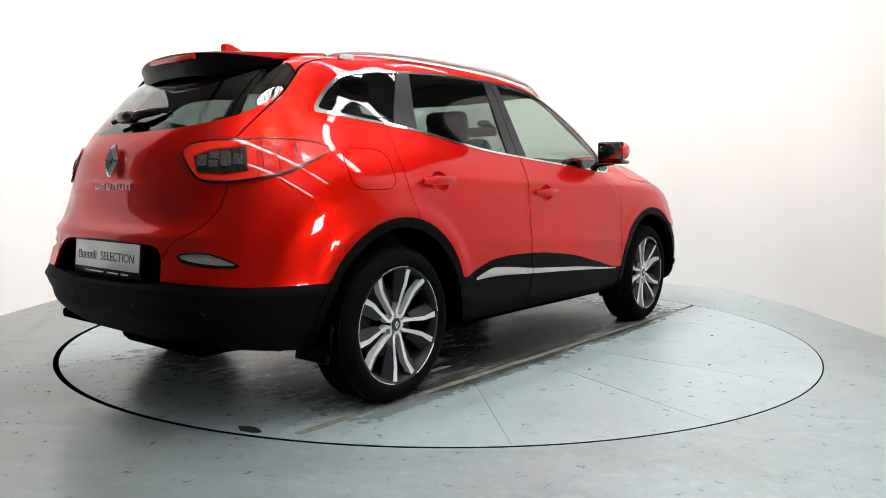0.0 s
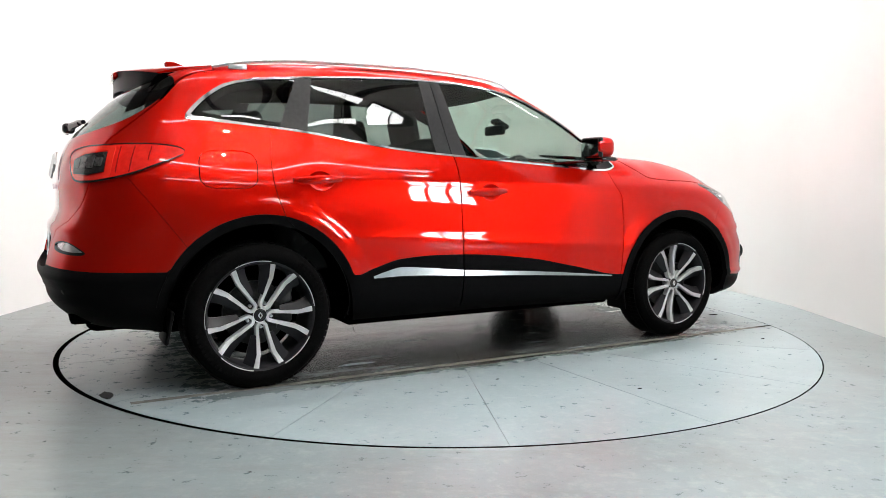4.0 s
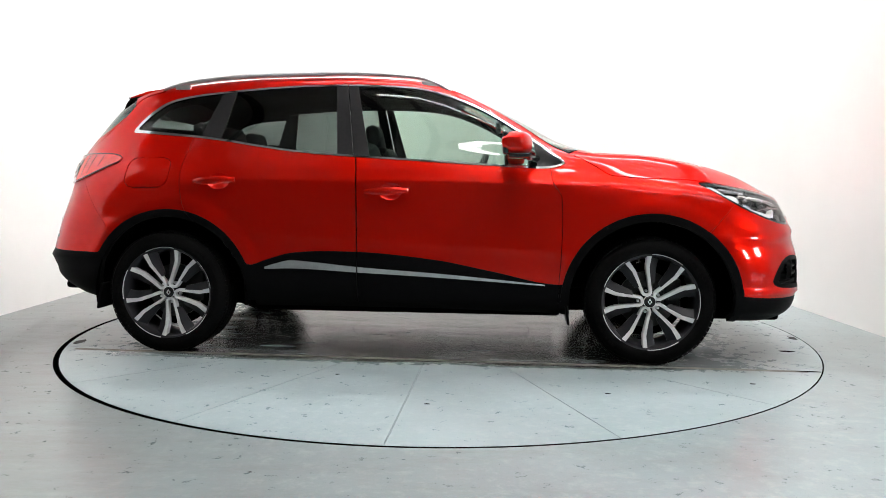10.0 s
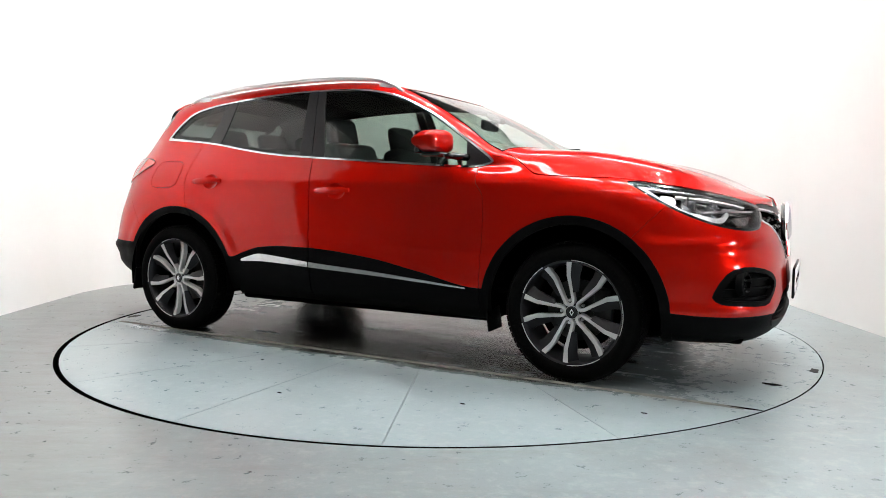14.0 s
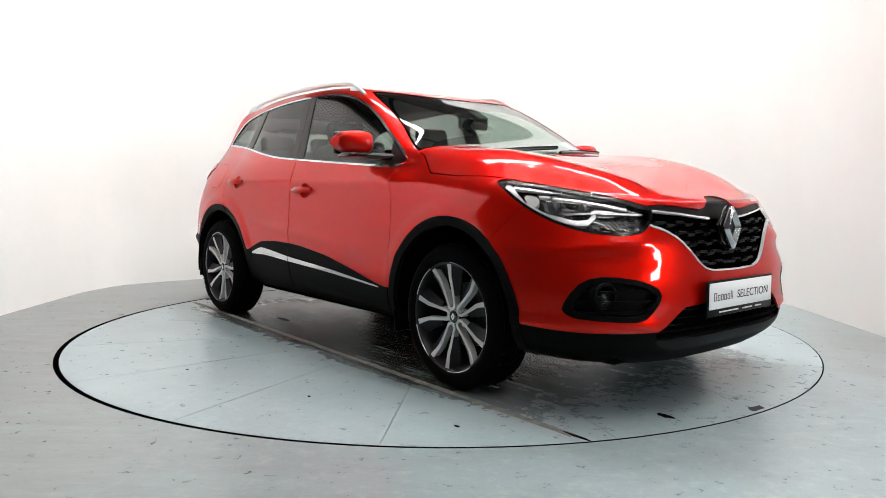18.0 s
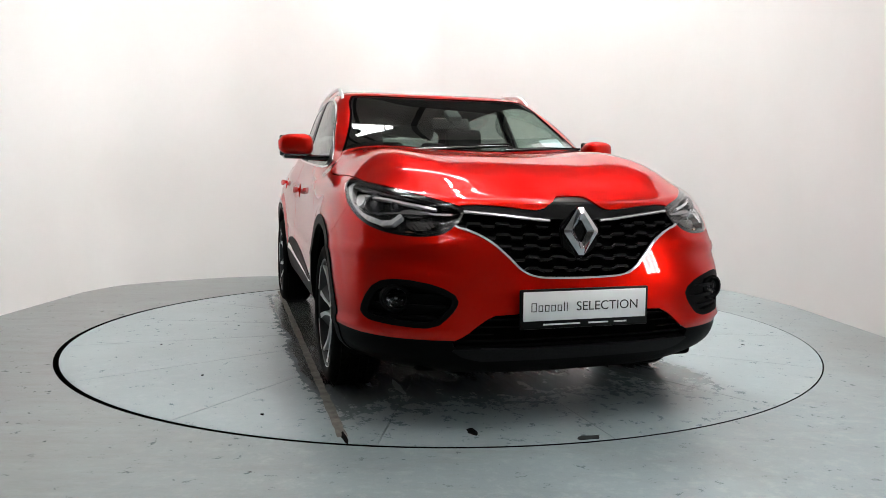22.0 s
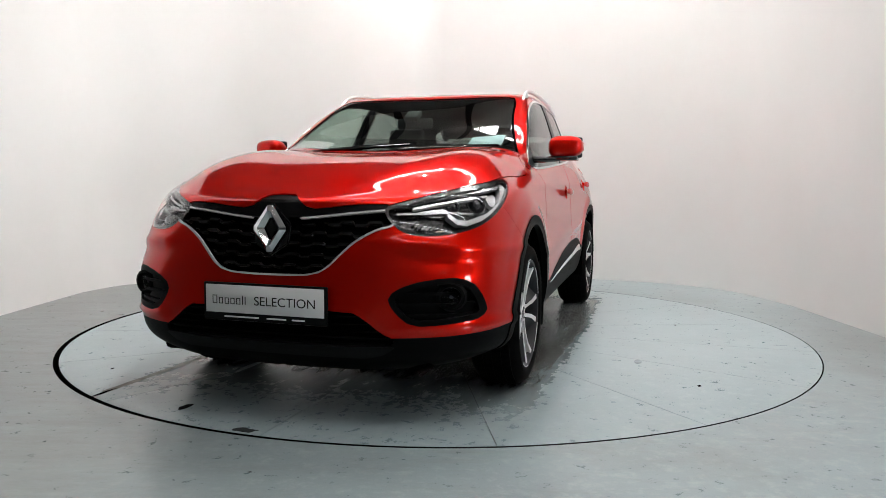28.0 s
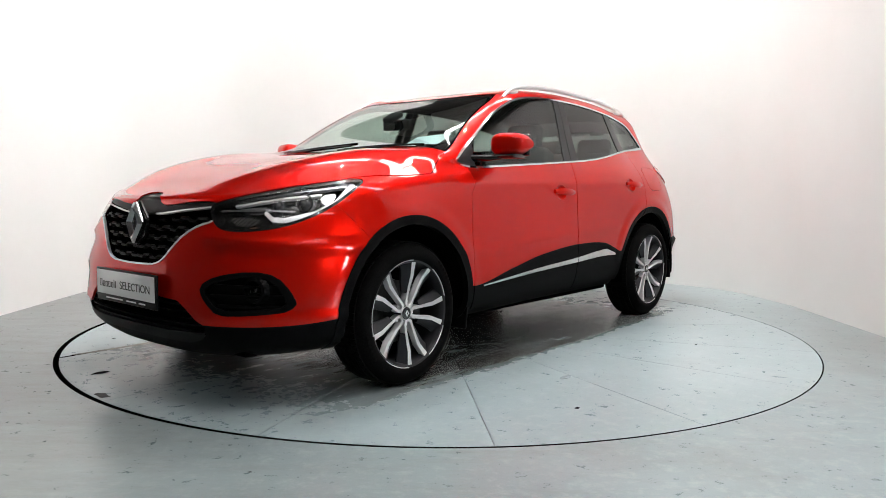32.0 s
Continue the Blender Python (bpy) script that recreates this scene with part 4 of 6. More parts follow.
def body_panels(car):
    P = body_grid()
    nv, ns = P.shape[:2]
    du = np.gradient(P, axis=1)
    dv = np.gradient(P, axis=0)
    N = np.cross(du, dv)
    N /= np.linalg.norm(N, axis=2, keepdims=True) + 1e-12
    mid = N[nv // 3, ns // 2]
    if mid[1] < 0:
        N = -N
    N[-1, :, 1] = 0
    N[:, 0, 1] = 0
    N[:, -1, 1] = 0
    N /= np.linalg.norm(N, axis=2, keepdims=True) + 1e-12
    P = P + N * sculpt(P)[..., None]
    idx = np.arange(nv * ns).reshape(nv, ns)
    a, b, c, d = idx[:-1, :-1].ravel(), idx[:-1, 1:].ravel(), idx[1:, 1:].ravel(), idx[1:, :-1].ravel()
    T = np.concatenate([np.stack([a, b, c], 1), np.stack([a, c, d], 1)])
    V = P.reshape(-1, 3)
    area = np.linalg.norm(np.cross(V[T[:, 1]] - V[T[:, 0]], V[T[:, 2]] - V[T[:, 0]]), axis=1)
    T = T[area > 1e-9]
    tn = np.cross(V[T[:, 1]] - V[T[:, 0]], V[T[:, 2]] - V[T[:, 0]])
    if (tn * N.reshape(-1, 3)[T[:, 0]]).sum() < 0:
        T = T[:, ::-1]
        tn = -tn
    # normals from the faces, weighted by area, symmetric on the centre line
    vn = np.zeros_like(V)
    for k in range(3):
        np.add.at(vn, T[:, k], tn)
    key = np.round(V, 5)
    _, inv = np.unique(key, axis=0, return_inverse=True)
    inv = inv.reshape(-1)
    acc = np.zeros((inv.max() + 1, 3))
    np.add.at(acc, inv, vn)
    vn = acc[inv]
    # steady normals where the bonnet's lines run together at the nose
    fan, edge = vn.reshape(nv, ns, 3), 19
    fan[6 * 7 + 1:, :edge] = fan[6 * 7 + 1:, edge:edge + 1]
    vn = fan.reshape(-1, 3)
    vn[np.abs(V[:, 1]) < 1e-4, 1] = 0
    vn /= np.linalg.norm(vn, axis=1, keepdims=True) + 1e-12
    S = Skin(V, vn, T)

    GAPW = 0.0036
    bits = {}
    # wheel openings
    _, S = S.cut(lambda x, y, z: np.maximum(arch(x, z) - ARCH_IN, 0.45 - y))
    shell = S
    # side windows
    dlo = loop_distance(DLO, 1)
    side = lambda f: (lambda x, y, z: np.where((y > .35), f(x, z), 1.0))
    win, S = S.cut(side(dlo))
    shell = shell.cut(side(lambda x, z: dlo(x, z) + np.where(x < -1.05, .045, .006)))[1]
    # windscreen
    ws = lambda x, y, z: np.maximum.reduce([y - PILLAR(x), x - (1.105 - .19 * (y / .69) ** 2), (.270 - .05 * (y / .58) ** 2) - x, 1.0 - z])
    bits["windscreen"], S = S.cut(ws)
    bits["screen_seal"], bits["windscreen"] = bits["windscreen"].cut(lambda x, y, z: -(ws(x, y, z) + .014))
    shell = shell.cut(ws)[1]
    rear = lambda f: (lambda x, y, z: np.where(x < -1.45, f(y, z), 1.0))
    rw = rear(loop_distance(REARWIN, 2))
    bits["rear_window"], S = S.cut(rw)
    shell = shell.cut(rw)[1]
    # lamps
    lamp = loop_distance(LAMP, 2)
    fl = lambda x, y, z: np.where(x > 1.3, lamp(x - .8 * y, z), 1.0)
    bits["headlamp"], S = S.cut(fl)
    shell = shell.cut(fl)[1]
    tail = loop_distance(TAILLAMP, 2)
    tl = lambda x, y, z: np.where(x < -1.3, tail(-x + .9 * (.83 - y), z), 1.0)
    bits["tail_lamp"], S = S.cut(tl)
    nose = lambda f: (lambda x, y, z: np.where(x > 1.6, f(y, z), 1.0))
    gr = nose(loop_distance(GRILLE, 1))
    bits["grille"], S = S.cut(gr)
    shell = shell.cut(gr)[1]
    fg = nose(loop_distance(FOG, 1))
    bits["fog"], S = S.cut(fg)
    shell = shell.cut(fg)[1]
    lg = nose(loop_distance(LOWGRILLE, 1))
    bits["low_grille"], S = S.cut(lg)
    shell = shell.cut(lg)[1]
    # lower cladding, arches, rear recess
    recess = loop_distance([(-.5, .545), (-.5, .716), (.31, .708), (.395, .690), (.425, .62), (.44, .548)], 1)
    rcs = lambda x, y, z: np.where(x < -1.7, recess(y, z), 1.0)
    bits["plate_recess"], S = S.cut(rcs)
    shell = shell.cut(rcs)[1]
    clad = lambda x, y, z: np.minimum(z - CLAD(x), np.where(y > .5, arch(x, z) - ARCH_OUT, 1.0))
    bits["clad"], S = S.cut(clad)
    # bonnet and roof
    hood = lambda x, y, z: np.maximum.reduce([y - HOOD_SIDE(x), (1.125 - .19 * (y / .69) ** 2) - x, .80 - z])
    bits["bonnet"], S = S.cut(hood)
    _, bits["bonnet"] = bits["bonnet"].cut(lambda x, y, z: -(hood(x, y, z) + GAPW * 1.5))
    roof = lambda x, y, z: np.maximum.reduce([y - np.where(x > .24, PILLAR(x) * 0, .545 - .0 * x), x - .40, -1.62 - x, 1.35 - z])
    bits["roof"], S = S.cut(roof)
    gate = lambda x, y, z: np.maximum.reduce([y - GATE(z), x + 1.45, .60 - z])
    bits["tailgate"], S = S.cut(gate)
    _, bits["tailgate"] = bits["tailgate"].cut(lambda x, y, z: -(gate(x, y, z) + GAPW * 1.5))
    # doors, wings, quarters, bumpers
    door_f = lambda x, y, z: np.maximum.reduce([x - SHUT_F(z), SHUT_B(z) - x, z - BELT(x), .5 - y])
    door_r = lambda x, y, z: np.maximum.reduce([x - SHUT_B(z), SHUT_R(z) - x, z - BELT(x), .5 - y])
    for key, fn in (("front_door", door_f), ("rear_door", door_r)):
        inner, S = S.cut(fn)
        bits[key] = inner.cut(lambda x, y, z: fn(x, y, z) + GAPW)[0]
        inner, bits["clad"] = bits["clad"].cut(fn)
        bits[key + "_clad"] = inner.cut(lambda x, y, z: np.maximum(fn(x, y, z) + GAPW, .300 - z))[0]
        bits["clad"] = join(bits["clad"], inner.cut(lambda x, y, z: z - .300)[0])
    bump_f = lambda x, y, z: np.maximum(1.731 + (z - .842) * .93 - x, z - .88)
    bits["front_bumper"], S = S.cut(bump_f)
    bits["front_bumper"] = bits["front_bumper"].cut(lambda x, y, z: bump_f(x, y, z) + GAPW * .6)[0]
    bits["front_wing"], S = S.cut(lambda x, y, z: np.where(z < WING_TOP(x), .70 - x, 1.0))
    bump_r = lambda x, y, z: np.maximum(x + 1.855 - (.957 - z) * .73, z - 1.0)
    bits["rear_bumper"], S = S.cut(bump_r)
    bits["rear_bumper"] = bits["rear_bumper"].cut(lambda x, y, z: bump_r(x, y, z) + GAPW * .6)[0]
    flap = lambda x, z: .1 * ((np.abs((x + 1.447 - .06 * (z - 1)) / .130) ** 4 + np.abs((z - 1.007) / .088) ** 4) ** .25 - 1)
    fl2 = lambda x, y, z: np.where(y > .5, flap(x, z), 1.0)
    inner, S = S.cut(fl2)
    bits["fuel_flap"] = inner.cut(lambda x, y, z: fl2(x, y, z) + GAPW)[0]
    bits["quarter"] = S
    bits["arch_f"], bits["clad"] = bits["clad"].cut(lambda x, y, z: np.where((y > .5) & (x > 0), arch(x, z) - ARCH_OUT, 1.0))
    bits["arch_r"], bits["clad"] = bits["clad"].cut(lambda x, y, z: np.where((y > .5) & (x < 0), arch(x, z) - ARCH_OUT, 1.0))
    bits["bumper_clad_f"], bits["clad"] = bits["clad"].cut(lambda x, y, z: 1.4 - x)
    bits["bumper_clad_r"], bits["sill"] = bits["clad"].cut(lambda x, y, z: x + 1.4)
    bits["sill"] = bits["sill"].cut(lambda x, y, z: np.maximum(-.90 - x, x - .90))[0]
    lens = loop_distance([(.482, .676), (.56, .688), (.64, .682), (.735, .637), (.69, .626), (.565, .636), (.49, .652)], 1)
    bits["bumper_lens"], bits["rear_bumper"] = bits["rear_bumper"].cut(lambda x, y, z: np.where(x < -1.7, lens(y, z), 1.0))
    bits["skid"], bits["bumper_clad_f"] = bits["bumper_clad_f"].cut(nose(loop_distance([(-.4, .322), (.52, .322), (.47, .290), (.40, .272), (-.4, .268)], 0)))
    for key, times in (("grille", 2), ("headlamp", 2), ("fog", 1), ("low_grille", 1), ("tail_lamp", 1)):
        bits[key] = bits[key].refined(times)
    return shell, bits, win, dlo


# ---- wheels ----
RIM_R, TYRE_R, TYRE_W = .256, .337, .225


def wheel(parent, at, left, spin, name="wheel"):
    """Alloy wheel with five pairs of machined spokes over dark blades."""
    root = new(name)
    root.parent = parent
    root.matrix_basis = pose(*at, 0, 0, 0 if left else 180)
    h = TYRE_W / 2
    o = -.012
    tyre = part("tyre", lathe_bm([(.246, -h + .012 + o), (.262, -h + .004 + o), (.290, -h - .004 + o), (.315, -h + .006 + o), (.330, -h + .026 + o), (TYRE_R, -h + .05 + o), (TYRE_R, h - .05 + o), (.330, h - .026 + o),
                                  (.315, h - .006 + o), (.290, h + .004 + o), (.276, h + .003 + o), (.268, h + .001 + o), (.262, h - .002 + o), (.254, h - .008 + o), (.246, h - .014 + o)], 96, closed=True), RUBBER, root, "black road tyre")
    # tread ribs stand proud of the grooves
    for y in (-.062, -.021, .021, .062):
        bm = bmesh.new()
        for i in range(72):
            a = 2 * math.pi * i / 72
            box_bm((.0255, .034, .008), (0, y + o, TYRE_R + .001), bm=bm)
            bmesh.ops.transform(bm, matrix=Matrix.Rotation(2 * math.pi / 72, 4, "Y"), verts=bm.verts)
        part("tread_rib", bm, RUBBER, tyre, smooth=False)
    # small raised bars as sidewall marking
    for base in (40, 220):
        bm = bmesh.new()
        for i in range(9):
            a = radians(base + i * 4.6)
            m = Matrix.Rotation(-a, 4, "Y")
            box_bm((.0135, .002, .014), (0, h + .0042 + o, .297), bm=bm, turn=None)
            bm.verts.ensure_lookup_table()
            bmesh.ops.transform(bm, matrix=m, verts=bm.verts[-8:])
        part("sidewall_marking", bm, RUBBER, tyre, smooth=False)
    part("rim", lathe_bm([(.240, -h + o), (.232, -.05), (.228, .02), (.236, .062), (.240, .078), (.247, .090), (.256, .094), (.2575, .089), (.250, .080), (.246, -h + o)], 72, closed=True), ALLOYDARK, root)
    for k in range(5):
        bm = bmesh.new()
        rings = []
        for i in range(13):
            g = radians(spin + 72 * k + 17 + 38 * i / 12)
            rings.append([bm.verts.new((r * math.cos(g), y, r * math.sin(g))) for r, y in ((.2525, .0925), (.2535, .0945), (.2560, .0945), (.2570, .0915))])
        for p, q in zip(rings, rings[1:]):
            for j in range(3):
                bm.faces.new((p[j], p[j + 1], q[j + 1], q[j]))
        bmesh.ops.recalc_face_normals(bm, faces=bm.faces)
        part("rim_lip", bm, ALLOY, root, "machined silver rim edge")
    part("brake_disc", lathe_bm([(.06, -.02), (.152, -.02), (.152, -.044), (.06, -.044)], 48, closed=True), BRAKESTEEL, root, "bare steel brake disc")
    part("brake_drum_cover", lathe_bm([(0, -.05), (.2, -.05), (.2, -.06), (0, -.06)], 40), DARK, root)
    bm = box_bm((.09, .06, .17), (-.13, -.03, .03), .012)
    part("brake_caliper", bm, BRAKESTEEL, root, "grey brake caliper")
    hub = part("hub", lathe_bm([(0, .060), (.033, .060), (.040, .046), (.062, .034), (.070, .01), (.070, -.02)], 40), ALLOYDARK, root)
    cap = part("hub_cap", lathe_bm([(0, .070), (.026, .070), (.030, .067), (.031, .060)], 32), GLOSSBLACK, root)
    part("cap_ring", lathe_bm([(.0295, .0665), (.0325, .0675), (.0335, .064), (.0305, .060)], 32, closed=True), SATIN, cap)
    bm = bmesh.new()
    for s in (-1, 1):
        prism_bm([(0, .017), (s * .0115, 0), (0, -.017), (0, -.010), (s * .0055, 0), (0, .010)], .002, bm, Matrix.Translation((0, .070, 0)))
    part("cap_mark", bm, SATIN, cap, smooth=False)
    for k in range(5):
        mid = radians(spin + 72 * k)
        for s in (-1, 1):
            # machined spoke: leaves the hub beside the bolt hole and runs out to the rim
            rad = [.0575, .090, .135, .178, .212, .2455]
            off = [.0215, .0253, .0306, .0360, .0495, .0630]
            wid = [.0130, .0135, .0160, .0195, .023, .028]
            dep = [.066, .067, .070, .075, .081, .088]
            bm = bmesh.new()
            rings = []
            for r, q, w, d in zip(rad, off, wid, dep):
                ring = []
                for e, dd in ((-w / 2, d), (w / 2, d), (w / 2 + .003, d - .03), (-w / 2 - .003, d - .03)):
                    p = (r, s * q + e)
                    ring.append(bm.verts.new((p[0] * math.cos(mid) - p[1] * math.sin(mid), dd, p[0] * math.sin(mid) + p[1] * math.cos(mid))))
                rings.append(ring)
            for a, b in zip(rings, rings[1:]):
                for j in range(4):
                    bm.faces.new((a[j], a[(j + 1) % 4], b[(j + 1) % 4], b[j]))
            bm.faces.new(rings[0])
            bm.faces.new(rings[-1])
            bmesh.ops.recalc_face_normals(bm, faces=bm.faces)
            part("spoke", bm, ALLOY, root, "machined silver spoke")
            # dark twisted blade along the outer side of the spoke
            bm = bmesh.new()
            rings = []
            for r, q, w, d in zip(rad[1:], off[1:], wid[1:], dep[1:]):
                f = (r - .05) / .19
                near, far = s * (q + w / 2), s * (q + w / 2 + .006 + .052 * f ** .8)
                ring = []
                for e, dd in ((near, d - .002), (far, d - .012 - .022 * f), (far, d - .022 - .022 * f), (near, d - .028)):
                    ring.append(bm.verts.new((r * math.cos(mid) - e * math.sin(mid), dd, r * math.sin(mid) + e * math.cos(mid))))
                rings.append(ring)
            for a, b in zip(rings, rings[1:]):
                for j in range(4):
                    bm.faces.new((a[j], a[(j + 1) % 4], b[(j + 1) % 4], b[j]))
            bm.faces.new(rings[0])
            bm.faces.new(rings[-1])
            bmesh.ops.recalc_face_normals(bm, faces=bm.faces)
            part("blade", bm, ALLOYDARK, root, "dark grey painted blade")
        # rounded bridge that joins the pair round its bolt
        bm = bmesh.new()
        rings = []
        for i in range(13):
            b = mid + radians(90 + 15 * i)
            cx, cz = .0575 * math.cos(mid), .0575 * math.sin(mid)
            rings.append([bm.verts.new((cx + q * math.cos(b), d, cz + q * math.sin(b))) for q, d in ((.01475, .066), (.02825, .066), (.0305, .036), (.0125, .036))])
        for a, b in zip(rings, rings[1:]):
            for j in range(4):
                bm.faces.new((a[j], a[(j + 1) % 4], b[(j + 1) % 4], b[j]))
        bm.faces.new(rings[0])
        bm.faces.new(rings[-1])
        bmesh.ops.recalc_face_normals(bm, faces=bm.faces)
        part("spoke_bridge", bm, ALLOY, root, "machined silver bridge")
        # bolt in its hole
        bm = lathe_bm([(0, .034), (.0065, .034), (.008, .030), (.008, .012)], 6)
        bmesh.ops.transform(bm, matrix=Matrix.Translation((.058 * math.cos(mid), 0, .058 * math.sin(mid))), verts=bm.verts)
        bmesh.ops.translate(bm, verts=bm.verts, vec=(0, .018, 0))
        part("wheel_bolt", bm, SATIN, root)
    return root


def text_mesh(name, words, size, mat, parent, m, spacing=1.0, width=None, label=""):
    cu = bpy.data.curves.new(name, "FONT")
    cu.body, cu.size, cu.extrude, cu.space_character = words, size, .0006, spacing
    cu.align_x, cu.align_y = "LEFT", "BOTTOM_BASELINE"
    tmp = new("lettering_source", cu)
    me = bpy.data.meshes.new_from_object(tmp.evaluated_get(bpy.context.evaluated_depsgraph_get()))
    bpy.data.objects.remove(tmp)
    me.name = name
    if width:
        xs = [v.co.x for v in me.vertices]
        k = width / (max(xs) - min(xs))
        for v in me.vertices:
            v.co.x = (v.co.x - min(xs)) * k
    me.materials.clear()
    me.materials.append(mat)
    ob = new(name, me)
    ob.parent = parent
    ob.matrix_basis = m
    if label:
        ob["label"] = label
    return ob


def number_plate(car, name, m):
    """White dealer plate in a black holder; local x across, y out, z up, base at the plate's lower edge."""
    root = new(name)
    root.parent = car
    root.matrix_basis = m
    root["label"] = "white show plate in a black holder with a dark lower strip"
    part("holder", box_bm((.545, .012, .152), (0, -.004, .045), .005), SATINBLACK, root, "black plate holder")
    plate = part("plate", box_bm((.520, .004, .111), (0, .0035, .0565), .0018), PLATEWHITE, root, "white plate with black lettering")
    turn = pose(0, 0, 0, 90, 0, 180)
    # brand word as plain strokes, then the readable word
    bm = bmesh.new()
    x = -.228
    for w, hgt in ((.021, .034), (.018, .025), (.018, .025), (.018, .025), (.018, .025), (.004, .036), (.010, .032)):
        for sx in ((0,) if w < .012 else (0, w - .0032)):
            box_bm((.0032, .0012, hgt), (-(x + sx + .0016), .0062, .036 + hgt / 2), bm=bm)
        if w > .012:
            for zz in (.0016, hgt - .0016):
                box_bm((w, .0012, .0030), (-(x + w / 2), .0062, .036 + zz), bm=bm)
        x += w + .0082
    part("brand_word", bm, INK, plate, "plain dark strokes", smooth=False)
    text_mesh("lettering", "SELECTION", .05, INK, plate, Matrix.Translation((.040, .0058, .036)) @ turn, width=.263, label="black word SELECTION")
    for a, w in ((-.10, .155), (.055, .085), (.15, .055)):
        part("small_print", box_bm((w, .0012, .006), (-a, .0026, -.014)), WHITEINK, root, "small pale print", smooth=False)
    return root


def badge(car, name, m, size):
    """Upright hollow diamond in chrome."""
    w, h = size
    bm = bmesh.new()
    outer = [(.16 * w, h), (w, .06 * h), (w, -.06 * h), (.16 * w, -h), (-.16 * w, -h), (-w, -.06 * h), (-w, .06 * h), (-.16 * w, h)]
    ridge = [(p[0] * .68, p[1] * .74) for p in outer]
    inner = [(p[0] * .36, p[1] * .46) for p in outer]
    rings = []
    for pts, d in ((outer, 0), (outer, .008), (ridge, .020), (inner, .004), (inner, -.004)):
        rings.append([bm.verts.new((a, d, b)) for a, b in pts])
    for a, b in zip(rings, rings[1:]):
        for j in range(8):
            bm.faces.new((a[j], a[(j + 1) % 8], b[(j + 1) % 8], b[j]))
    bmesh.ops.recalc_face_normals(bm, faces=bm.faces)
    ob = part(name, bm, CHROME, car, "chrome diamond emblem", smooth=False)
    ob.matrix_basis = m
    return ob


def seat(car, name, x, y, bench=0.0):
    root = new(name)
    root.parent = car
    root.matrix_basis = pose(x, y, 0)
    w = .52 if not bench else bench
    part("cushion", box_bm((.54, w, .16), (.02, 0, .60), .05, turn=pose(0, 0, 0, 0, -6), segments=3), CLOTH, root)
    part("backrest", box_bm((.15, w - .03, .66), (-.30, 0, .88), .055, turn=pose(0, 0, 0, 0, -16), segments=3), CLOTH, root)
    for s in ((0,) if not bench else (-.42, 0, .42)):
        rest = part("headrest", box_bm((.09, .27, .19), (-.425, s, 1.265 if not bench else 1.215), .04, turn=pose(0, 0, 0, 0, -12), segments=3), CLOTH, root)
        for q in (-.06, .06):
            part("headrest_post", tube_bm([(-.385, s + q, 1.08), (-.415, s + q, 1.2)], .006, 8), SATIN, rest)
    return root


def cabin(car):
    seat(car, "driver_seat", .06, -.37)
    seat(car, "passenger_seat", .06, .37)
    seat(car, "rear_seat", -.82, 0, 1.24)
    bm = prism_bm([(.98, .80), (.40, .62), (.36, .80), (.45, .95), (.62, 1.005), (.95, 1.055), (1.04, 1.05)], 1.46, None, Matrix.Translation((0, -.73, 0)), .02)
    part("dashboard", bm, CABIN, car, "dark moulded dashboard")
    part("instrument_hood", box_bm((.22, .36, .07), (.50, -.37, 1.02), .03), CABIN, car)
    wheel_root = new("steering_wheel")
    wheel_root.parent = car
    wheel_root.matrix_basis = Matrix.Translation((.36, -.37, .955)) @ pose(0, 0, 0, 0, 0, 90) @ pose(0, 0, 0, 24)
    ring = [(.185 * math.cos(2 * math.pi * i / 40), 0, .185 * math.sin(2 * math.pi * i / 40)) for i in range(41)]
    part("steering_rim", tube_bm(ring, .016, 10), CABIN, wheel_root)
    part("steering_hub", box_bm((.17, .05, .12), (0, 0, 0), .025), CABIN, wheel_root)
    part("steering_spoke", box_bm((.36, .02, .04), (0, 0, .0), .008), CABIN, wheel_root)
    part("steering_spoke", box_bm((.04, .02, .17), (0, 0, -.1), .008), CABIN, wheel_root)
    part("cabin_floor", box_bm((2.9, 1.5, .03), (-.45, 0, .40), .01), DARK, car)
    part("luggage_cover", box_bm((.62, 1.15, .02), (-1.55, 0, 1.02), .006), CABIN, car)
    part("centre_console", box_bm((.9, .2, .22), (.25, 0, .62), .03), CABIN, car)
    m = part("interior_mirror", box_bm((.03, .23, .065), (.50, 0, 1.318), .015), CABIN, car)
    part("mirror_stalk", tube_bm([(.515, 0, 1.325), (.545, 0, 1.362)], .012), CABIN, m)
    part("sensor_pod", box_bm((.11, .09, .035), (.540, 0, 1.362), .014, turn=pose(0, 0, 0, 0, 27)), CABIN, car)
    for s in (-1, 1):
        part("door_card", box_bm((1.60, .04, .40), (-.02, s * .765, .80), .02), CABIN, car)


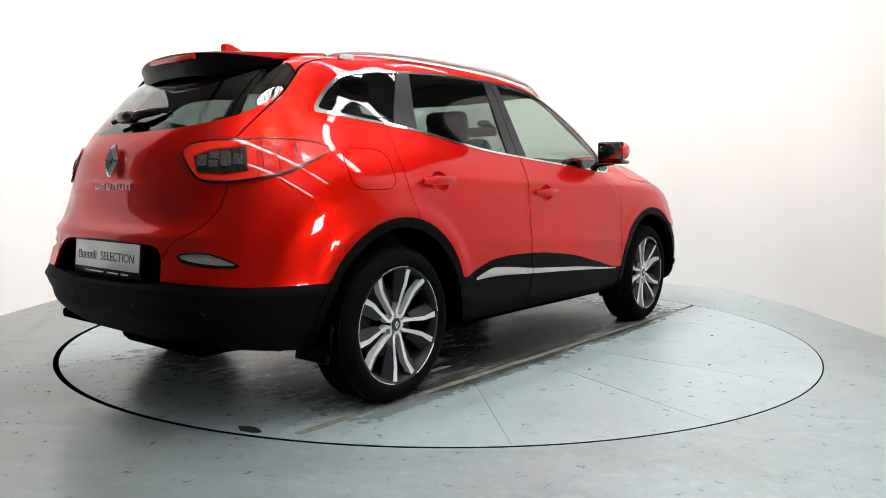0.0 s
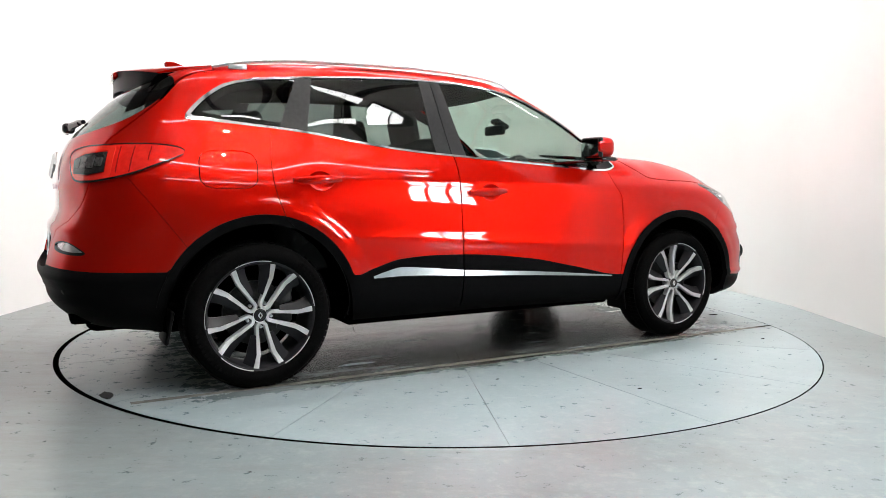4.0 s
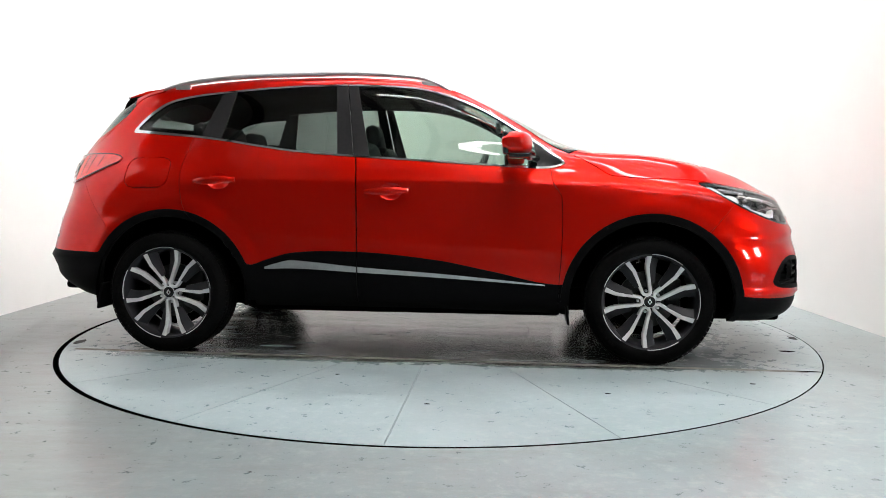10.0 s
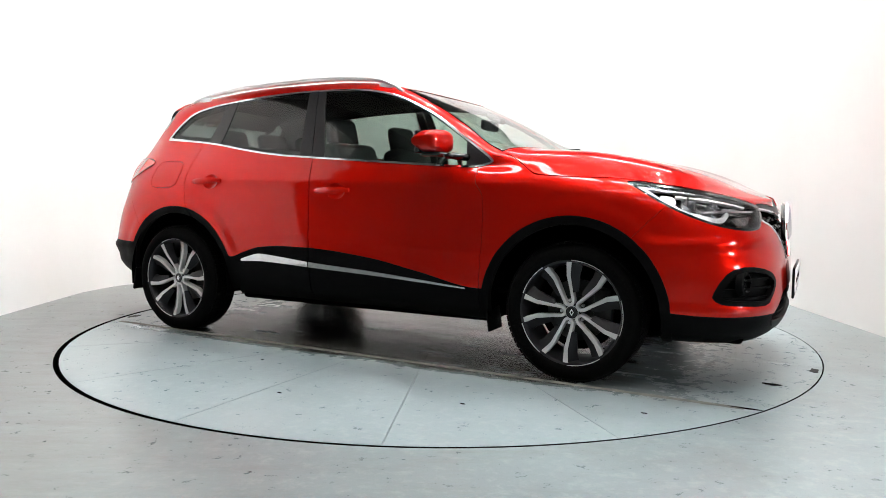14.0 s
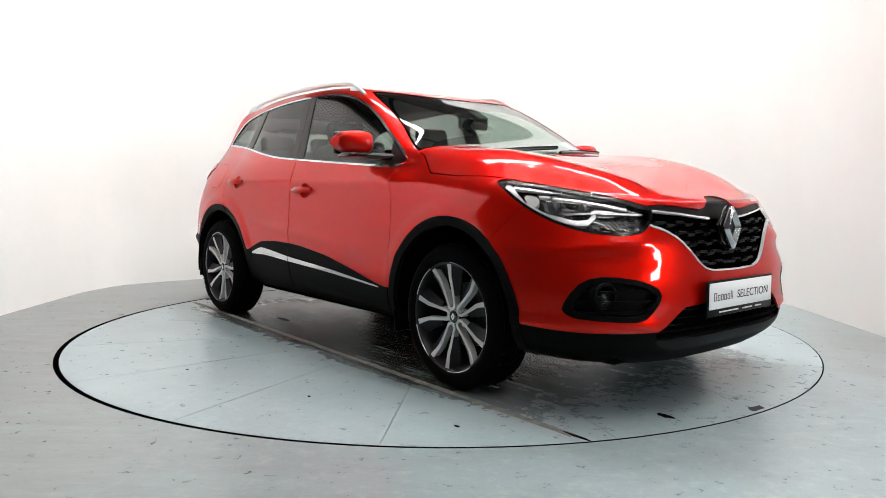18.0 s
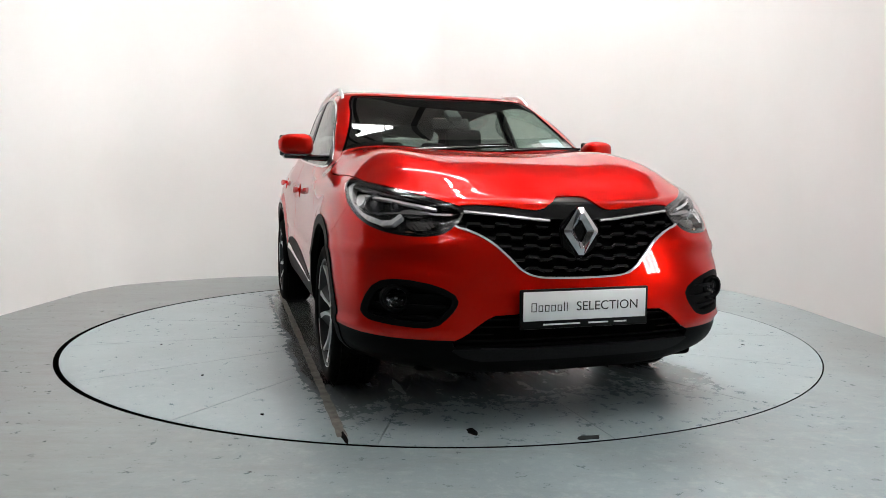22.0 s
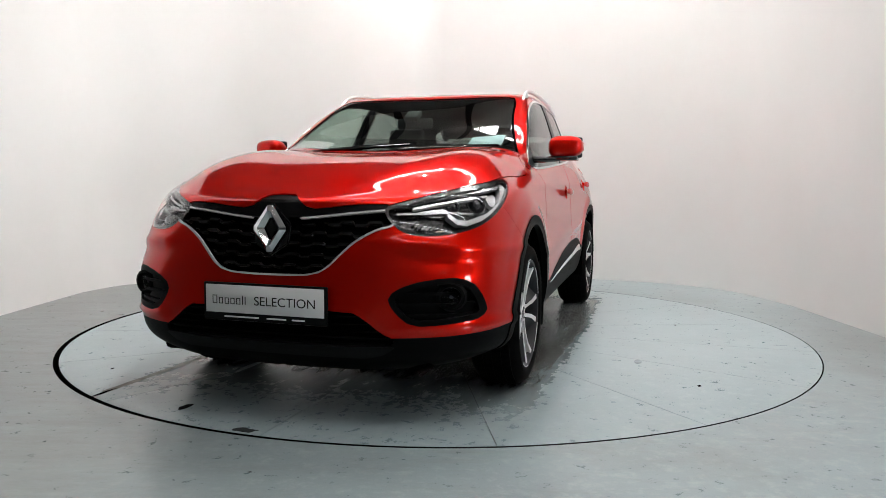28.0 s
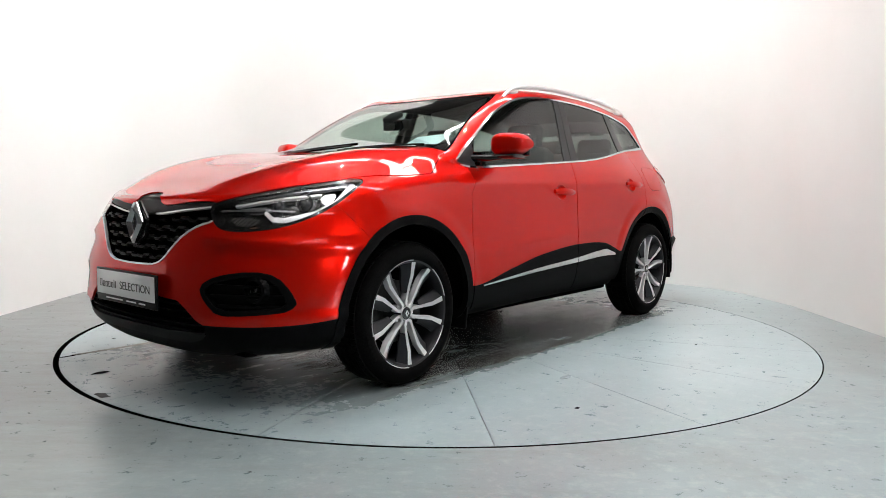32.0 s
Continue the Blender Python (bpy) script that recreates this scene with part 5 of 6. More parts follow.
def mirror(door, s):
    """Door mirror: red cap over a black base and foot."""
    root = new("door_mirror")
    root.parent = door
    root.matrix_basis = pose(.622, s * .935, 1.150)
    bm = bmesh.new()
    n, m = 14, 20
    rings = []
    for i in range(n + 1):
        u = i / n                                   # from the inner end to the outer end
        y = -.092 + .184 * u
        grow = (1 - abs(2 * u - 1) ** 3.2) ** .5 if 0 < i < n else .12
        h = (.066 - .010 * u) * (.35 + .65 * grow)
        front = (.085 - .035 * u) * (.3 + .7 * grow)
        back = .062 + .012 * u
        ring = []
        for k in range(m):
            a = 2 * math.pi * k / m
            c, q = math.cos(a), math.sin(a)
            cx = (abs(c) ** .75) * (front if c > 0 else -back) 
            ring.append(bm.verts.new((cx - .018 * u, s * y, .012 + h * math.copysign(abs(q) ** .62, q) + .004 * u)))
        rings.append(ring)
    for a, b in zip(rings, rings[1:]):
        for k in range(m):
            bm.faces.new((a[k], a[(k + 1) % m], b[(k + 1) % m], b[k]))
    bm.faces.new(rings[0])
    bm.faces.new(rings[-1])
    bmesh.ops.recalc_face_normals(bm, faces=bm.faces)
    part("mirror_cap", bm, RED, root, "red mirror cap")
    part("mirror_base", box_bm((.110, .165, .024), (.0, -s * .012, -.050), .010, segments=2), GLOSSBLACK, root)
    part("mirror_glass", box_bm((.004, .145, .095), (-.086, 0, .014), .002), CHROME, root, "silvered mirror glass")
    part("mirror_rim", box_bm((.03, .168, .116), (-.070, 0, .013), .012, segments=3), GLOSSBLACK, root)
    part("mirror_foot", tube_bm([(.03, -s * .03, -.054), (.06, -s * .085, -.058), (.085, -s * .13, -.060), (.10, -s * .19, -.060)], [.014, .016, .018, .020], 12), GLOSSBLACK, root)
    part("indicator_strip", box_bm((.010, .10, .008), (.058, s * .02, -.050), .003), SMOKE, root)


def handle(door, x, z, s, y):
    root = new("door_handle")
    root.parent = door
    root.matrix_basis = pose(x, s * y, z)
    bm = bmesh.new()
    n = 16
    rings = []
    for i in range(n + 1):
        u = i / n
        ox = .006 + .034 * math.sin(math.pi * min(max(u, .04), .96)) ** .5
        hz = .0215 * math.sin(math.pi * min(max(u, .06), .94)) ** .35
        cx = -.118 + .236 * u
        rings.append([bm.verts.new((cx, s * (ox + .009 * math.cos(2 * math.pi * k / 10)), hz * math.sin(2 * math.pi * k / 10) - .004 * math.cos(math.pi * u))) for k in range(10)])
    for a, b in zip(rings, rings[1:]):
        for k in range(10):
            bm.faces.new((a[k], a[(k + 1) % 10], b[(k + 1) % 10], b[k]))
    bm.faces.new(rings[0])
    bm.faces.new(rings[-1])
    bmesh.ops.recalc_face_normals(bm, faces=bm.faces)
    part("handle_grip", bm, RED, root)


def grip_hollow(skin, x0, z0):
    """Cut an oval out of a door skin; returns the pressed-in hollow and the rest."""
    oval = lambda x, z: np.hypot((x - x0) / 1.35, z - z0) - .046
    inside, rest = skin.cut(lambda x, y, z: oval(x, z))
    r = np.clip((oval(inside.v[:, 0], inside.v[:, 2]) + .046) / .046, 0, 1)
    deep = .0135 * (1 - r ** 3)
    slope = np.stack([(inside.v[:, 0] - x0) / .062, 0 * r, (inside.v[:, 2] - z0) / .046], 1) * (r ** 1.5)[:, None]
    n = inside.n - .85 * slope
    n /= np.linalg.norm(n, axis=1, keepdims=True)
    return Skin(inside.v - inside.n * (deep + .001)[:, None], n, inside.t), rest


def islands(skin):
    """The separate connected pieces of a skin."""
    label = np.arange(len(skin.v))
    while True:
        low = label.copy()
        m = label[skin.t].min(1)
        for k in range(3):
            np.minimum.at(low, skin.t[:, k], m)
        low = low[low]
        if (low == label).all():
            break
        label = low
    first = label[skin.t[:, 0]]
    return [Skin(skin.v, skin.n, skin.t[first == k]).tidy() for k in np.unique(first) if (first == k).sum() > 2]


def build_car():
    car = thing("car", "glossy red compact SUV with black cladding on the turntable", "car")
    shell, bits, win, dlo = body_panels(car)
    # dark lining behind the outer panels
    panel("inner_shell", shell.moved(-.016).both(), DARK, car, depth=0)
    panel("windscreen", bits["windscreen"].both(), GLASS_CLEAR, car, "clear curved windscreen", depth=.005, lift=-.002)
    card = bits["windscreen"].refined(2).cut(lambda x, y, z: np.maximum(np.abs(y - .53) - .085, np.abs(x - .825 + .55 * (y - .53)) - .065))[0]
    panel("permit_paper", card, PAPER, car, "pale blue paper behind the windscreen", depth=0, lift=-.012)
    panel("screen_seal", bits["screen_seal"].both(), DARK, car, "black windscreen edge", depth=.004, lift=-.001)
    panel("bonnet", bits["bonnet"].both(), RED, car, "sculpted red bonnet")
    panel("roof", bits["roof"].both(), RED, car, "red roof skin")
    gate = panel("tailgate", bits["tailgate"].both(), RED, car, "red tailgate")
    panel("rear_window", bits["rear_window"].both(), GLASS_DARK, gate, "dark tinted rear window", depth=.005, lift=-.002)
    fb = panel("front_bumper", bits["front_bumper"].both(), RED, car, "red front bumper")
    panel("lower_bumper", bits["bumper_clad_f"].both(), PLASTIC, fb, "black grained lower bumper")
    panel("lower_intake", bits["low_grille"].moved(-.03).both(), DARK, fb, depth=0)
    rb = panel("rear_bumper", bits["bumper_clad_r"].both(), PLASTIC, car, "black grained rear bumper with red corners", depth=.10)
    panel("plate_recess", bits["plate_recess"].moved(-.07).both(), PLASTIC, rb, "black recess behind the plate", depth=0)
    panel("skid_plate", bits["skid"].both(), SKID, fb, "dark grey lower lip", depth=.02, lift=.004)
    slats = bits["low_grille"].cut(lambda x, y, z: np.abs(np.mod(z, .028) - .014) - .004)[0]
    panel("lower_intake_slats", slats.both(), PLASTIC, fb, depth=.02, lift=-.012)
    grille = panel("grille", bits["grille"].moved(-.035).both(), DARK, car, "black grille with chrome trims", depth=0)
    gl = loop_distance(GRILLE, 1)
    chrome = bits["grille"].cut(lambda x, y, z: np.maximum.reduce([-(gl(y, z) + .0075), z - .80]))[0]
    panel("chrome_surround", chrome.both(), BRIGHT, grille, "chrome lower grille trim", depth=.012, lift=.004)
    BAR = pchip([(.0, .800), (.10, .807), (.16, .812), (.30, .828), (.50, .848)])
    bar = bits["grille"].cut(lambda x, y, z: np.maximum(np.abs(z - BAR(y)) - .0038, .105 - y))[0]
    upper = bits["grille"].cut(lambda x, y, z: BAR(y) + .008 - z)[0]
    panel("upper_trim", upper.both(), SATINBLACK, grille, "gloss black upper trim", depth=.02, lift=-.006)
    wave = lambda y, z: z + .006 * np.tanh(9 * np.sin(y / .055 * math.pi))
    field = bits["grille"].cut(lambda x, y, z: np.maximum(z - BAR(y) + .02, gl(y, z) + .016))[0]
    for k in range(14, 19):
        slat = field.cut(lambda x, y, z: np.abs(wave(y, z) - .043 * (k + .5)) - .0048)[0]
        if len(slat.t):
            for piece in islands(slat) + [q.mirrored() for q in islands(slat)]:
                panel("grille_slat", piece, SLAT, grille, depth=.02, lift=-.014)
    for s, side in ((1, bits), (-1, {k: v.mirrored() for k, v in bits.items()})):
        W = win if s > 0 else win.mirrored()
        panel("bumper_corner", side["rear_bumper"], RED, rb, "red painted bumper corner")
        longest = max(islands(bar), key=lambda q: len(q.t))
        panel("chrome_bar", longest if s > 0 else longest.mirrored(), BRIGHT, grille, "thin chrome bar", depth=.012)
        panel("front_wing", side["front_wing"], RED, car)
        panel("body_side", side["quarter"], RED, car, "red body side with roof pillar")
        panel("sill", side["sill"], PLASTIC, car, "black sill")
        panel("wheel_arch_trim", max(islands(side["arch_f"]), key=lambda q: len(q.t)), PLASTIC, car, "black wheel arch trim", depth=.03, lift=.006)
        panel("wheel_arch_trim", max(islands(side["arch_r"]), key=lambda q: len(q.t)), PLASTIC, car, "black wheel arch trim", depth=.03, lift=.006)
        panel("fuel_flap", side["fuel_flap"], RED, car) if s < 0 else panel("blank_flap", side["fuel_flap"], RED, car)
        cup_f, skin_f = grip_hollow(side["front_door"], -.066, .908)
        cup_r, skin_r = grip_hollow(side["rear_door"], -1.024, .960)
        fd = panel("front_door", skin_f, RED, car, "red front door")
        rd = panel("rear_door", skin_r, RED, car, "red rear door")
        panel("grip_hollow", cup_f, RED, fd, depth=0)
        panel("grip_hollow", cup_r, RED, rd, depth=0)
        for d, key in ((fd, "front_door_clad"), (rd, "rear_door_clad")):
            panel("door_cladding", side[key], PLASTIC, d, "black door cladding", lift=.003)
            strip = side[key].cut(lambda x, y, z: np.maximum(z - .56, .39 - z))[0].refined(2).cut(lambda x, y, z: np.maximum.reduce([z - STRIP_TOP(x), STRIP_LOW(x) - z, -.762 - x, x - .77]))[0]
            panel("chrome_strip", strip, CHROME, d, "chrome door strip", lift=.010)
        # side windows: chrome band, black pillars, panes
        band, glassy = W.cut(lambda x, y, z: -(dlo(x, z) + BAND(x)))
        B_mid = lambda z: -0.2778 + -0.1511 * (z - 1.1)
        for d, cond in ((fd, lambda x, y, z: B_mid(z) + .002 - x), (rd, lambda x, y, z: np.maximum(x - B_mid(z) + .002, C_LINE(z) + .002 - x)), (car, lambda x, y, z: x - C_LINE(z) + .002)):
            panel("window_trim", band.cut(cond)[0], CHROME, d, "chrome window trim", lift=.003, depth=.01)
        bp = glassy.cut(lambda x, y, z: np.maximum(x - FB(z), B_mid(z) + .0025 - x))[0]
        panel("pillar_trim", bp, TRIM, fd, "satin black pillar trim")
        bp = glassy.cut(lambda x, y, z: np.maximum(RB(z) - x, x - B_mid(z) + .0025))[0]
        panel("pillar_trim", bp, TRIM, rd, "satin black pillar trim")
        cp = glassy.cut(lambda x, y, z: np.maximum(x - FC(z), RC(z) - x))[0]
        panel("pillar_trim", cp, TRIM, rd, "satin black pillar trim")
        panel("sail_panel", glassy.cut(lambda x, y, z: SAIL(z) - x)[0], TRIM, fd, "black mirror corner panel", depth=.006)
        panel("window_pane", glassy.cut(lambda x, y, z: np.maximum(FB(z) - x, x - SAIL(z)))[0], GLASS_SIDE, fd, "lightly tinted front window", lift=-.004, depth=.004)
        panel("window_pane", glassy.cut(lambda x, y, z: np.maximum(x - RB(z), FC(z) - x))[0], GLASS_DARK, rd, "dark tinted rear window", lift=-.004, depth=.004)
        panel("quarter_window", glassy.cut(lambda x, y, z: x - RC(z))[0], GLASS_DARK, car, "dark tinted quarter window", lift=-.004, depth=.004)
        mirror(fd, s)
        handle(fd, -.086, .912, s, .842)
        handle(rd, -1.044, .9645, s, .843)
        # head lamp
        hl = panel("headlamp", side["headlamp"], GLASS_LAMP, car, "clear headlamp with white light guide", lift=.001, depth=.004)
        bowl = side["headlamp"]
        panel("lamp_bowl", bowl.moved(-.05), BOWL, hl, depth=0)
        lamp = loop_distance(LAMP, 2)
        yy = 1 if s > 0 else -1
        ld = lambda x, y, z: lamp(x - .8 * y * yy, z)
        edge = bowl.cut(lambda x, y, z: -(ld(x, y, z) + .014))[0]
        panel("lamp_edge", edge, GLOSSBLACK, hl, depth=.05, lift=-.004)
        su = lambda x, y: x - .8 * y * yy
        drl = line_distance([(.985, .938), (1.02, .905), (1.075, .862), (1.21, .822), (1.36, .796), (1.42, .800), (1.455, .825)])
        panel("light_guide", bowl.cut(lambda x, y, z: drl(su(x, y), z) - .010 - .012 * np.clip((1.18 - su(x, y)) / .16, 0, 1))[0], LEDWHITE, hl, "white daytime light guide", depth=.03, lift=-.014)
        top = line_distance([(1.02, .945), (1.35, .918), (1.55, .890), (1.68, .862)])
        panel("chrome_eyebrow", bowl.cut(lambda x, y, z: top(su(x, y), z) - .0075)[0], REFLECTOR, hl, depth=.015, lift=-.012)
        low = line_distance([(1.16, .908), (1.35, .893), (1.50, .874), (1.62, .856)])
        panel("lower_eyebrow", bowl.cut(lambda x, y, z: low(su(x, y), z) - .0042)[0], BRIGHT, hl, depth=.015, lift=-.016)
        mid = line_distance([(1.30, .835), (1.46, .842), (1.70, .836)])
        panel("inner_rib", bowl.cut(lambda x, y, z: mid(su(x, y), z) - .0038)[0], REFLECTOR, hl, depth=.03, lift=-.02)
        rf = loop_distance([(1.43, .862), (1.56, .856), (1.63, .846), (1.58, .830), (1.47, .826)], 1)
        panel("beam_reflector", bowl.cut(lambda x, y, z: rf(su(x, y), z))[0], REFLECTOR, hl, "bright beam reflector", depth=.02, lift=-.03)
        rf2 = loop_distance([(1.06, .925), (1.16, .915), (1.15, .868), (1.10, .862)], 1)
        panel("side_reflector", bowl.cut(lambda x, y, z: rf2(su(x, y), z))[0], BRIGHT, hl, "bright module beside the lens", depth=.02, lift=-.03)
        rf3 = loop_distance([(1.49, .812), (1.66, .816), (1.640, .786), (1.58, .772), (1.50, .784)], 1)
        facets = bowl.cut(lambda x, y, z: np.maximum(rf3(su(x, y), z), .0035 - np.abs(np.mod(su(x, y) + 1.6 * z, .024) - .012)))[0]
        panel("indicator_facets", facets, DIMLENS, hl, "grey facetted indicator lens", depth=.008, lift=-.028)
        am = loop_distance([(1.50, .772), (1.54, .772), (1.55, .766), (1.53, .762), (1.50, .766)], 1)
        panel("indicator", bowl.cut(lambda x, y, z: am(su(x, y), z))[0], AMBER, hl, depth=.01, lift=-.025)
        for u0, zz, rr in ((1.245, .880, .030), (1.40, .872, .020)):
            k = np.argmin((su(bowl.v[:, 0], bowl.v[:, 1]) - u0) ** 2 + (bowl.v[:, 2] - zz) ** 2)
            at, nrm = Vector(bowl.v[k] - bowl.n[k] * .038), Vector(bowl.n[k])
            aim = (nrm + Vector((1.2, 0, 0))).normalized()
            bm = lathe_bm([(0, .024), (rr * .5, .019), (rr * .8, .004), (rr, .0), (rr * 1.06, .010), (rr * 1.2, .010), (rr * 1.2, -.03)], 28)
            part("projector_lens", bm, GLASSBALL, hl).matrix_basis = Matrix.Translation(at) @ aim.to_track_quat("Y", "Z").to_matrix().to_4x4()
            bm = lathe_bm([(rr * 1.2, .006), (rr * 1.36, .010), (rr * 1.36, -.02), (rr * 1.2, -.02)], 28, closed=True)
            part("projector_ring", bm, REFLECTOR, hl).matrix_basis = Matrix.Translation(at) @ aim.to_track_quat("Y", "Z").to_matrix().to_4x4()
        # tail lamp
        tl = panel("tail_lamp", side["tail_lamp"], REDLENS, car, "red tail lamp with dark centre", lift=.006, depth=.02)
        tail = loop_distance(TAILLAMP, 2)
        td = lambda x, y, z: tail(-x + .9 * (.83 - y * yy), z)
        u = lambda x, y: -x + .9 * (.83 - y * yy)
        core = loop_distance([(2.10, .988), (2.115, 1.076), (2.28, 1.064), (2.372, 1.040), (2.350, .980), (2.22, .974)], 0)
        T0 = side["tail_lamp"].refined(1)
        near = lambda x, y, z: core(u(x, y), z)
        panel("light_ring", T0.cut(lambda x, y, z: np.maximum.reduce([td(x, y, z) + .010, near(x, y, z) - .046, .006 - near(x, y, z)]))[0], REDLIGHTLENS, tl, "bright red light ring", depth=.004, lift=.008)
        for reach in (.075, .155, .245):
            rib = T0.cut(lambda x, y, z: np.maximum.reduce([td(x, y, z) + .012, np.abs(near(x, y, z) - reach) - .0035, u(x, y) - 2.12]))[0]
            if len(rib.t):
                panel("lens_rib", max(islands(rib), key=lambda q: len(q.t)), REDRIB, tl, "dark red rib in the lens", depth=.004, lift=.007)
        panel("lamp_rim", T0.cut(lambda x, y, z: -(td(x, y, z) + .0045 + .004 * np.clip((1.06 - z) / .05, 0, 1)))[0], GLOSSBLACK, tl, "black lamp rim", depth=.015, lift=.008)
        core_part = T0.cut(lambda x, y, z: np.maximum(near(x, y, z), td(x, y, z) + .010))[0]
        lens_ = panel("reversing_lens", core_part, SMOKE, tl, "smoked reversing lens", depth=.004, lift=.010)
        for u0, z0, z1 in ((2.125, 1.010, 1.048), (2.185, 1.002, 1.058), (2.245, 1.000, 1.024), (2.245, 1.030, 1.056), (2.305, 1.004, 1.046)):
            cell = core_part.cut(lambda x, y, z: np.maximum.reduce([u0 - u(x, y), u(x, y) - u0 - .050, z0 - z, z - z1]))[0]
            if len(cell.t):
                panel("lens_cell", cell, DIMLENS, lens_, "pale clear lens cell", depth=.003, lift=.013)
        # fog lamp surround
        fog = panel("fog_surround", side["fog"].moved(-.03), PLASTIC, fb, "black fog lamp surround", depth=0)
        fgd = loop_distance(FOG, 1)
        bl = side["bumper_lens"].refined(2)
        rim = loop_distance([(.482, .676), (.56, .688), (.64, .682), (.735, .637), (.69, .626), (.565, .636), (.49, .652)], 1)
        upper_rim = lambda x, y, z: -(rim(y * yy, z - .004) + .009)
        bumper_lamp = panel("bumper_lamp", bl.cut(upper_rim)[1], LEDLENS, rb, "clear reversing lamp in the bumper", depth=.02, lift=-.006)
        panel("lamp_rim", bl.cut(upper_rim)[0], SATINBLACK, bumper_lamp, "black lamp rim", depth=.02, lift=-.001)
        panel("fog_frame", side["fog"].cut(lambda x, y, z: -(fgd(y * yy, z) + .022))[0], PLASTIC, fog, depth=.03)
        panel("fog_slats", side["fog"].cut(lambda x, y, z: np.maximum(fgd(y * yy, z) + .022, np.abs(np.mod(z, .042) - .021) - .006))[0], PLASTIC, fog, depth=.02, lift=-.012)
        fs = side["fog"]
        k = np.argmin((np.abs(fs.v[:, 1]) - .715) ** 2 + (fs.v[:, 2] - .508) ** 2)
        at, aim = Vector(fs.v[k] - fs.n[k] * .012), (Vector(fs.n[k]) + Vector((1.5, 0, 0))).normalized()
        m = Matrix.Translation(at) @ aim.to_track_quat("Y", "Z").to_matrix().to_4x4()
        m = m @ Matrix.Diagonal((.98, .9, .90, 1))
        part("fog_bezel", lathe_bm([(.040, -.004), (.044, .012), (.056, .008), (.066, -.02)], 32), PLASTIC, fog).matrix_basis = m
        part("fog_lamp", lathe_bm([(0, .008), (.03, .004), (.041, -.004)], 32), GLASS_LAMP, fog, "round clear fog lamp").matrix_basis = m
        part("fog_reflector", lathe_bm([(0, -.034), (.02, -.024), (.040, -.006)], 32), BOWL, fog).matrix_basis = m
        part("fog_bulb", lathe_bm([(0, -.008), (.008, -.010), (.010, -.030)], 16), GLASSBALL, fog).matrix_basis = m
        # roof rail
        xs = np.linspace(.24, -1.46, 40)
        zr, yr = pchip([(.24, 1.472), (.17, 1.513), (.05, 1.550), (-.4, 1.575), (-.9, 1.566), (-1.25, 1.540), (-1.40, 1.514), (-1.46, 1.497)]), pchip([(.24, .612), (0, .604), (-.4, .592), (-1.0, .575), (-1.46, .552)])
        rail = part("roof_rail", tube_bm([(x, s * float(yr(x)), float(zr(x))) for x in xs], [.008 + .006 * math.sin(math.pi * i / 39) ** .4 for i in range(40)], 10), SATIN, car, "satin silver roof rail")
        for x in (.12, -1.34):
            part("rail_foot", box_bm((.09, .016, .03), (x, s * float(yr(x)), float(zr(x)) - .018), .006), SATIN, rail)
        # mud flaps
        part("mud_flap", box_bm((.018, .19, .15), (-1.722, s * .765, .310), .008, turn=pose(0, 0, 0, 0, 12)), PLASTIC, car, "black mud flap")
        part("mud_flap", box_bm((.014, .16, .12), (.890, s * .79, .262), .007, turn=pose(0, 0, 0, 0, -8)), PLASTIC, car, "black mud flap")
        # wheel house
        for hx, hz in HUBS:
            bm = bmesh.new()
            arcs = []
            for k in range(25):
                a = radians(-8 + 196 * k / 24)
                arcs.append([bm.verts.new((r * math.cos(a), yy_, r * math.sin(a))) for r, yy_ in ((.432, s * .87), (.445, s * .45), (.20, s * .44))])
            for p, q in zip(arcs, arcs[1:]):
                for j in range(2):
                    bm.faces.new((p[j], p[j + 1], q[j + 1], q[j]))
            part("wheel_house", bm, DARK, car).matrix_basis = pose(hx, 0, hz)
        for hx, hz in HUBS:
            wheel(car, (1.323 if hx > 0 else -1.323, s * .778, TYRE_R), s > 0, SPIN[(s, hx > 0)])
    # roof spoiler: red top, black underside and side fins
    ys = np.linspace(-.515, .515, 25)
    for name, mat_, lower in (("roof_spoiler", RED, False), ("spoiler_underside", SATINBLACK, True)):
        bm = bmesh.new()
        rings = []
        for y0 in ys:
            k = abs(y0) / .515
            y = y0
            tipx, tipz = -1.852 + .150 * k ** 2.6, 1.503 - .040 * k ** 2
            rootx, rootz = -1.48, 1.535 - .030 * k ** 2
            yt = y * .96
            top = ((rootx, y, rootz), ((rootx + tipx) / 2, (y + yt) / 2, (rootz + tipz) / 2 + .008), (tipx + .03, yt, tipz + .005), (tipx, yt, tipz - .004))
            low = ((tipx + .003, yt, tipz - .006), (tipx + .014, yt, tipz - .040), (-1.842 + .140 * k ** 2.4, yt * .98, 1.402 - .030 * k ** 2), (rootx - .06, y * .9, rootz - .05))
            rings.append([bm.verts.new(p) for p in (low if lower else top + ((tipx + .01, yt, tipz - .008), (rootx, y, rootz - .012)))])
        n = len(rings[0])
        for a, b in zip(rings, rings[1:]):
            for j in range(n):
                bm.faces.new((a[j], a[(j + 1) % n], b[(j + 1) % n], b[j]))
        bm.faces.new(rings[0])
        bm.faces.new(rings[-1])
        bmesh.ops.recalc_face_normals(bm, faces=bm.faces)
        sp = part(name, bm, mat_, gate if not lower else sp, "red roof spoiler with black underside" if not lower else "gloss black underside")
    for s in (-1, 1):
        fin = [(-1.60, 1.470), (-1.695, 1.452), (-1.722, 1.42), (-1.745, 1.36), (-1.68, 1.385)]
        part("spoiler_fin", prism_bm(fin, s * -.035, None, Matrix.Translation((0, s * .508, 0))), DARK, sp, "black side fin", smooth=False)
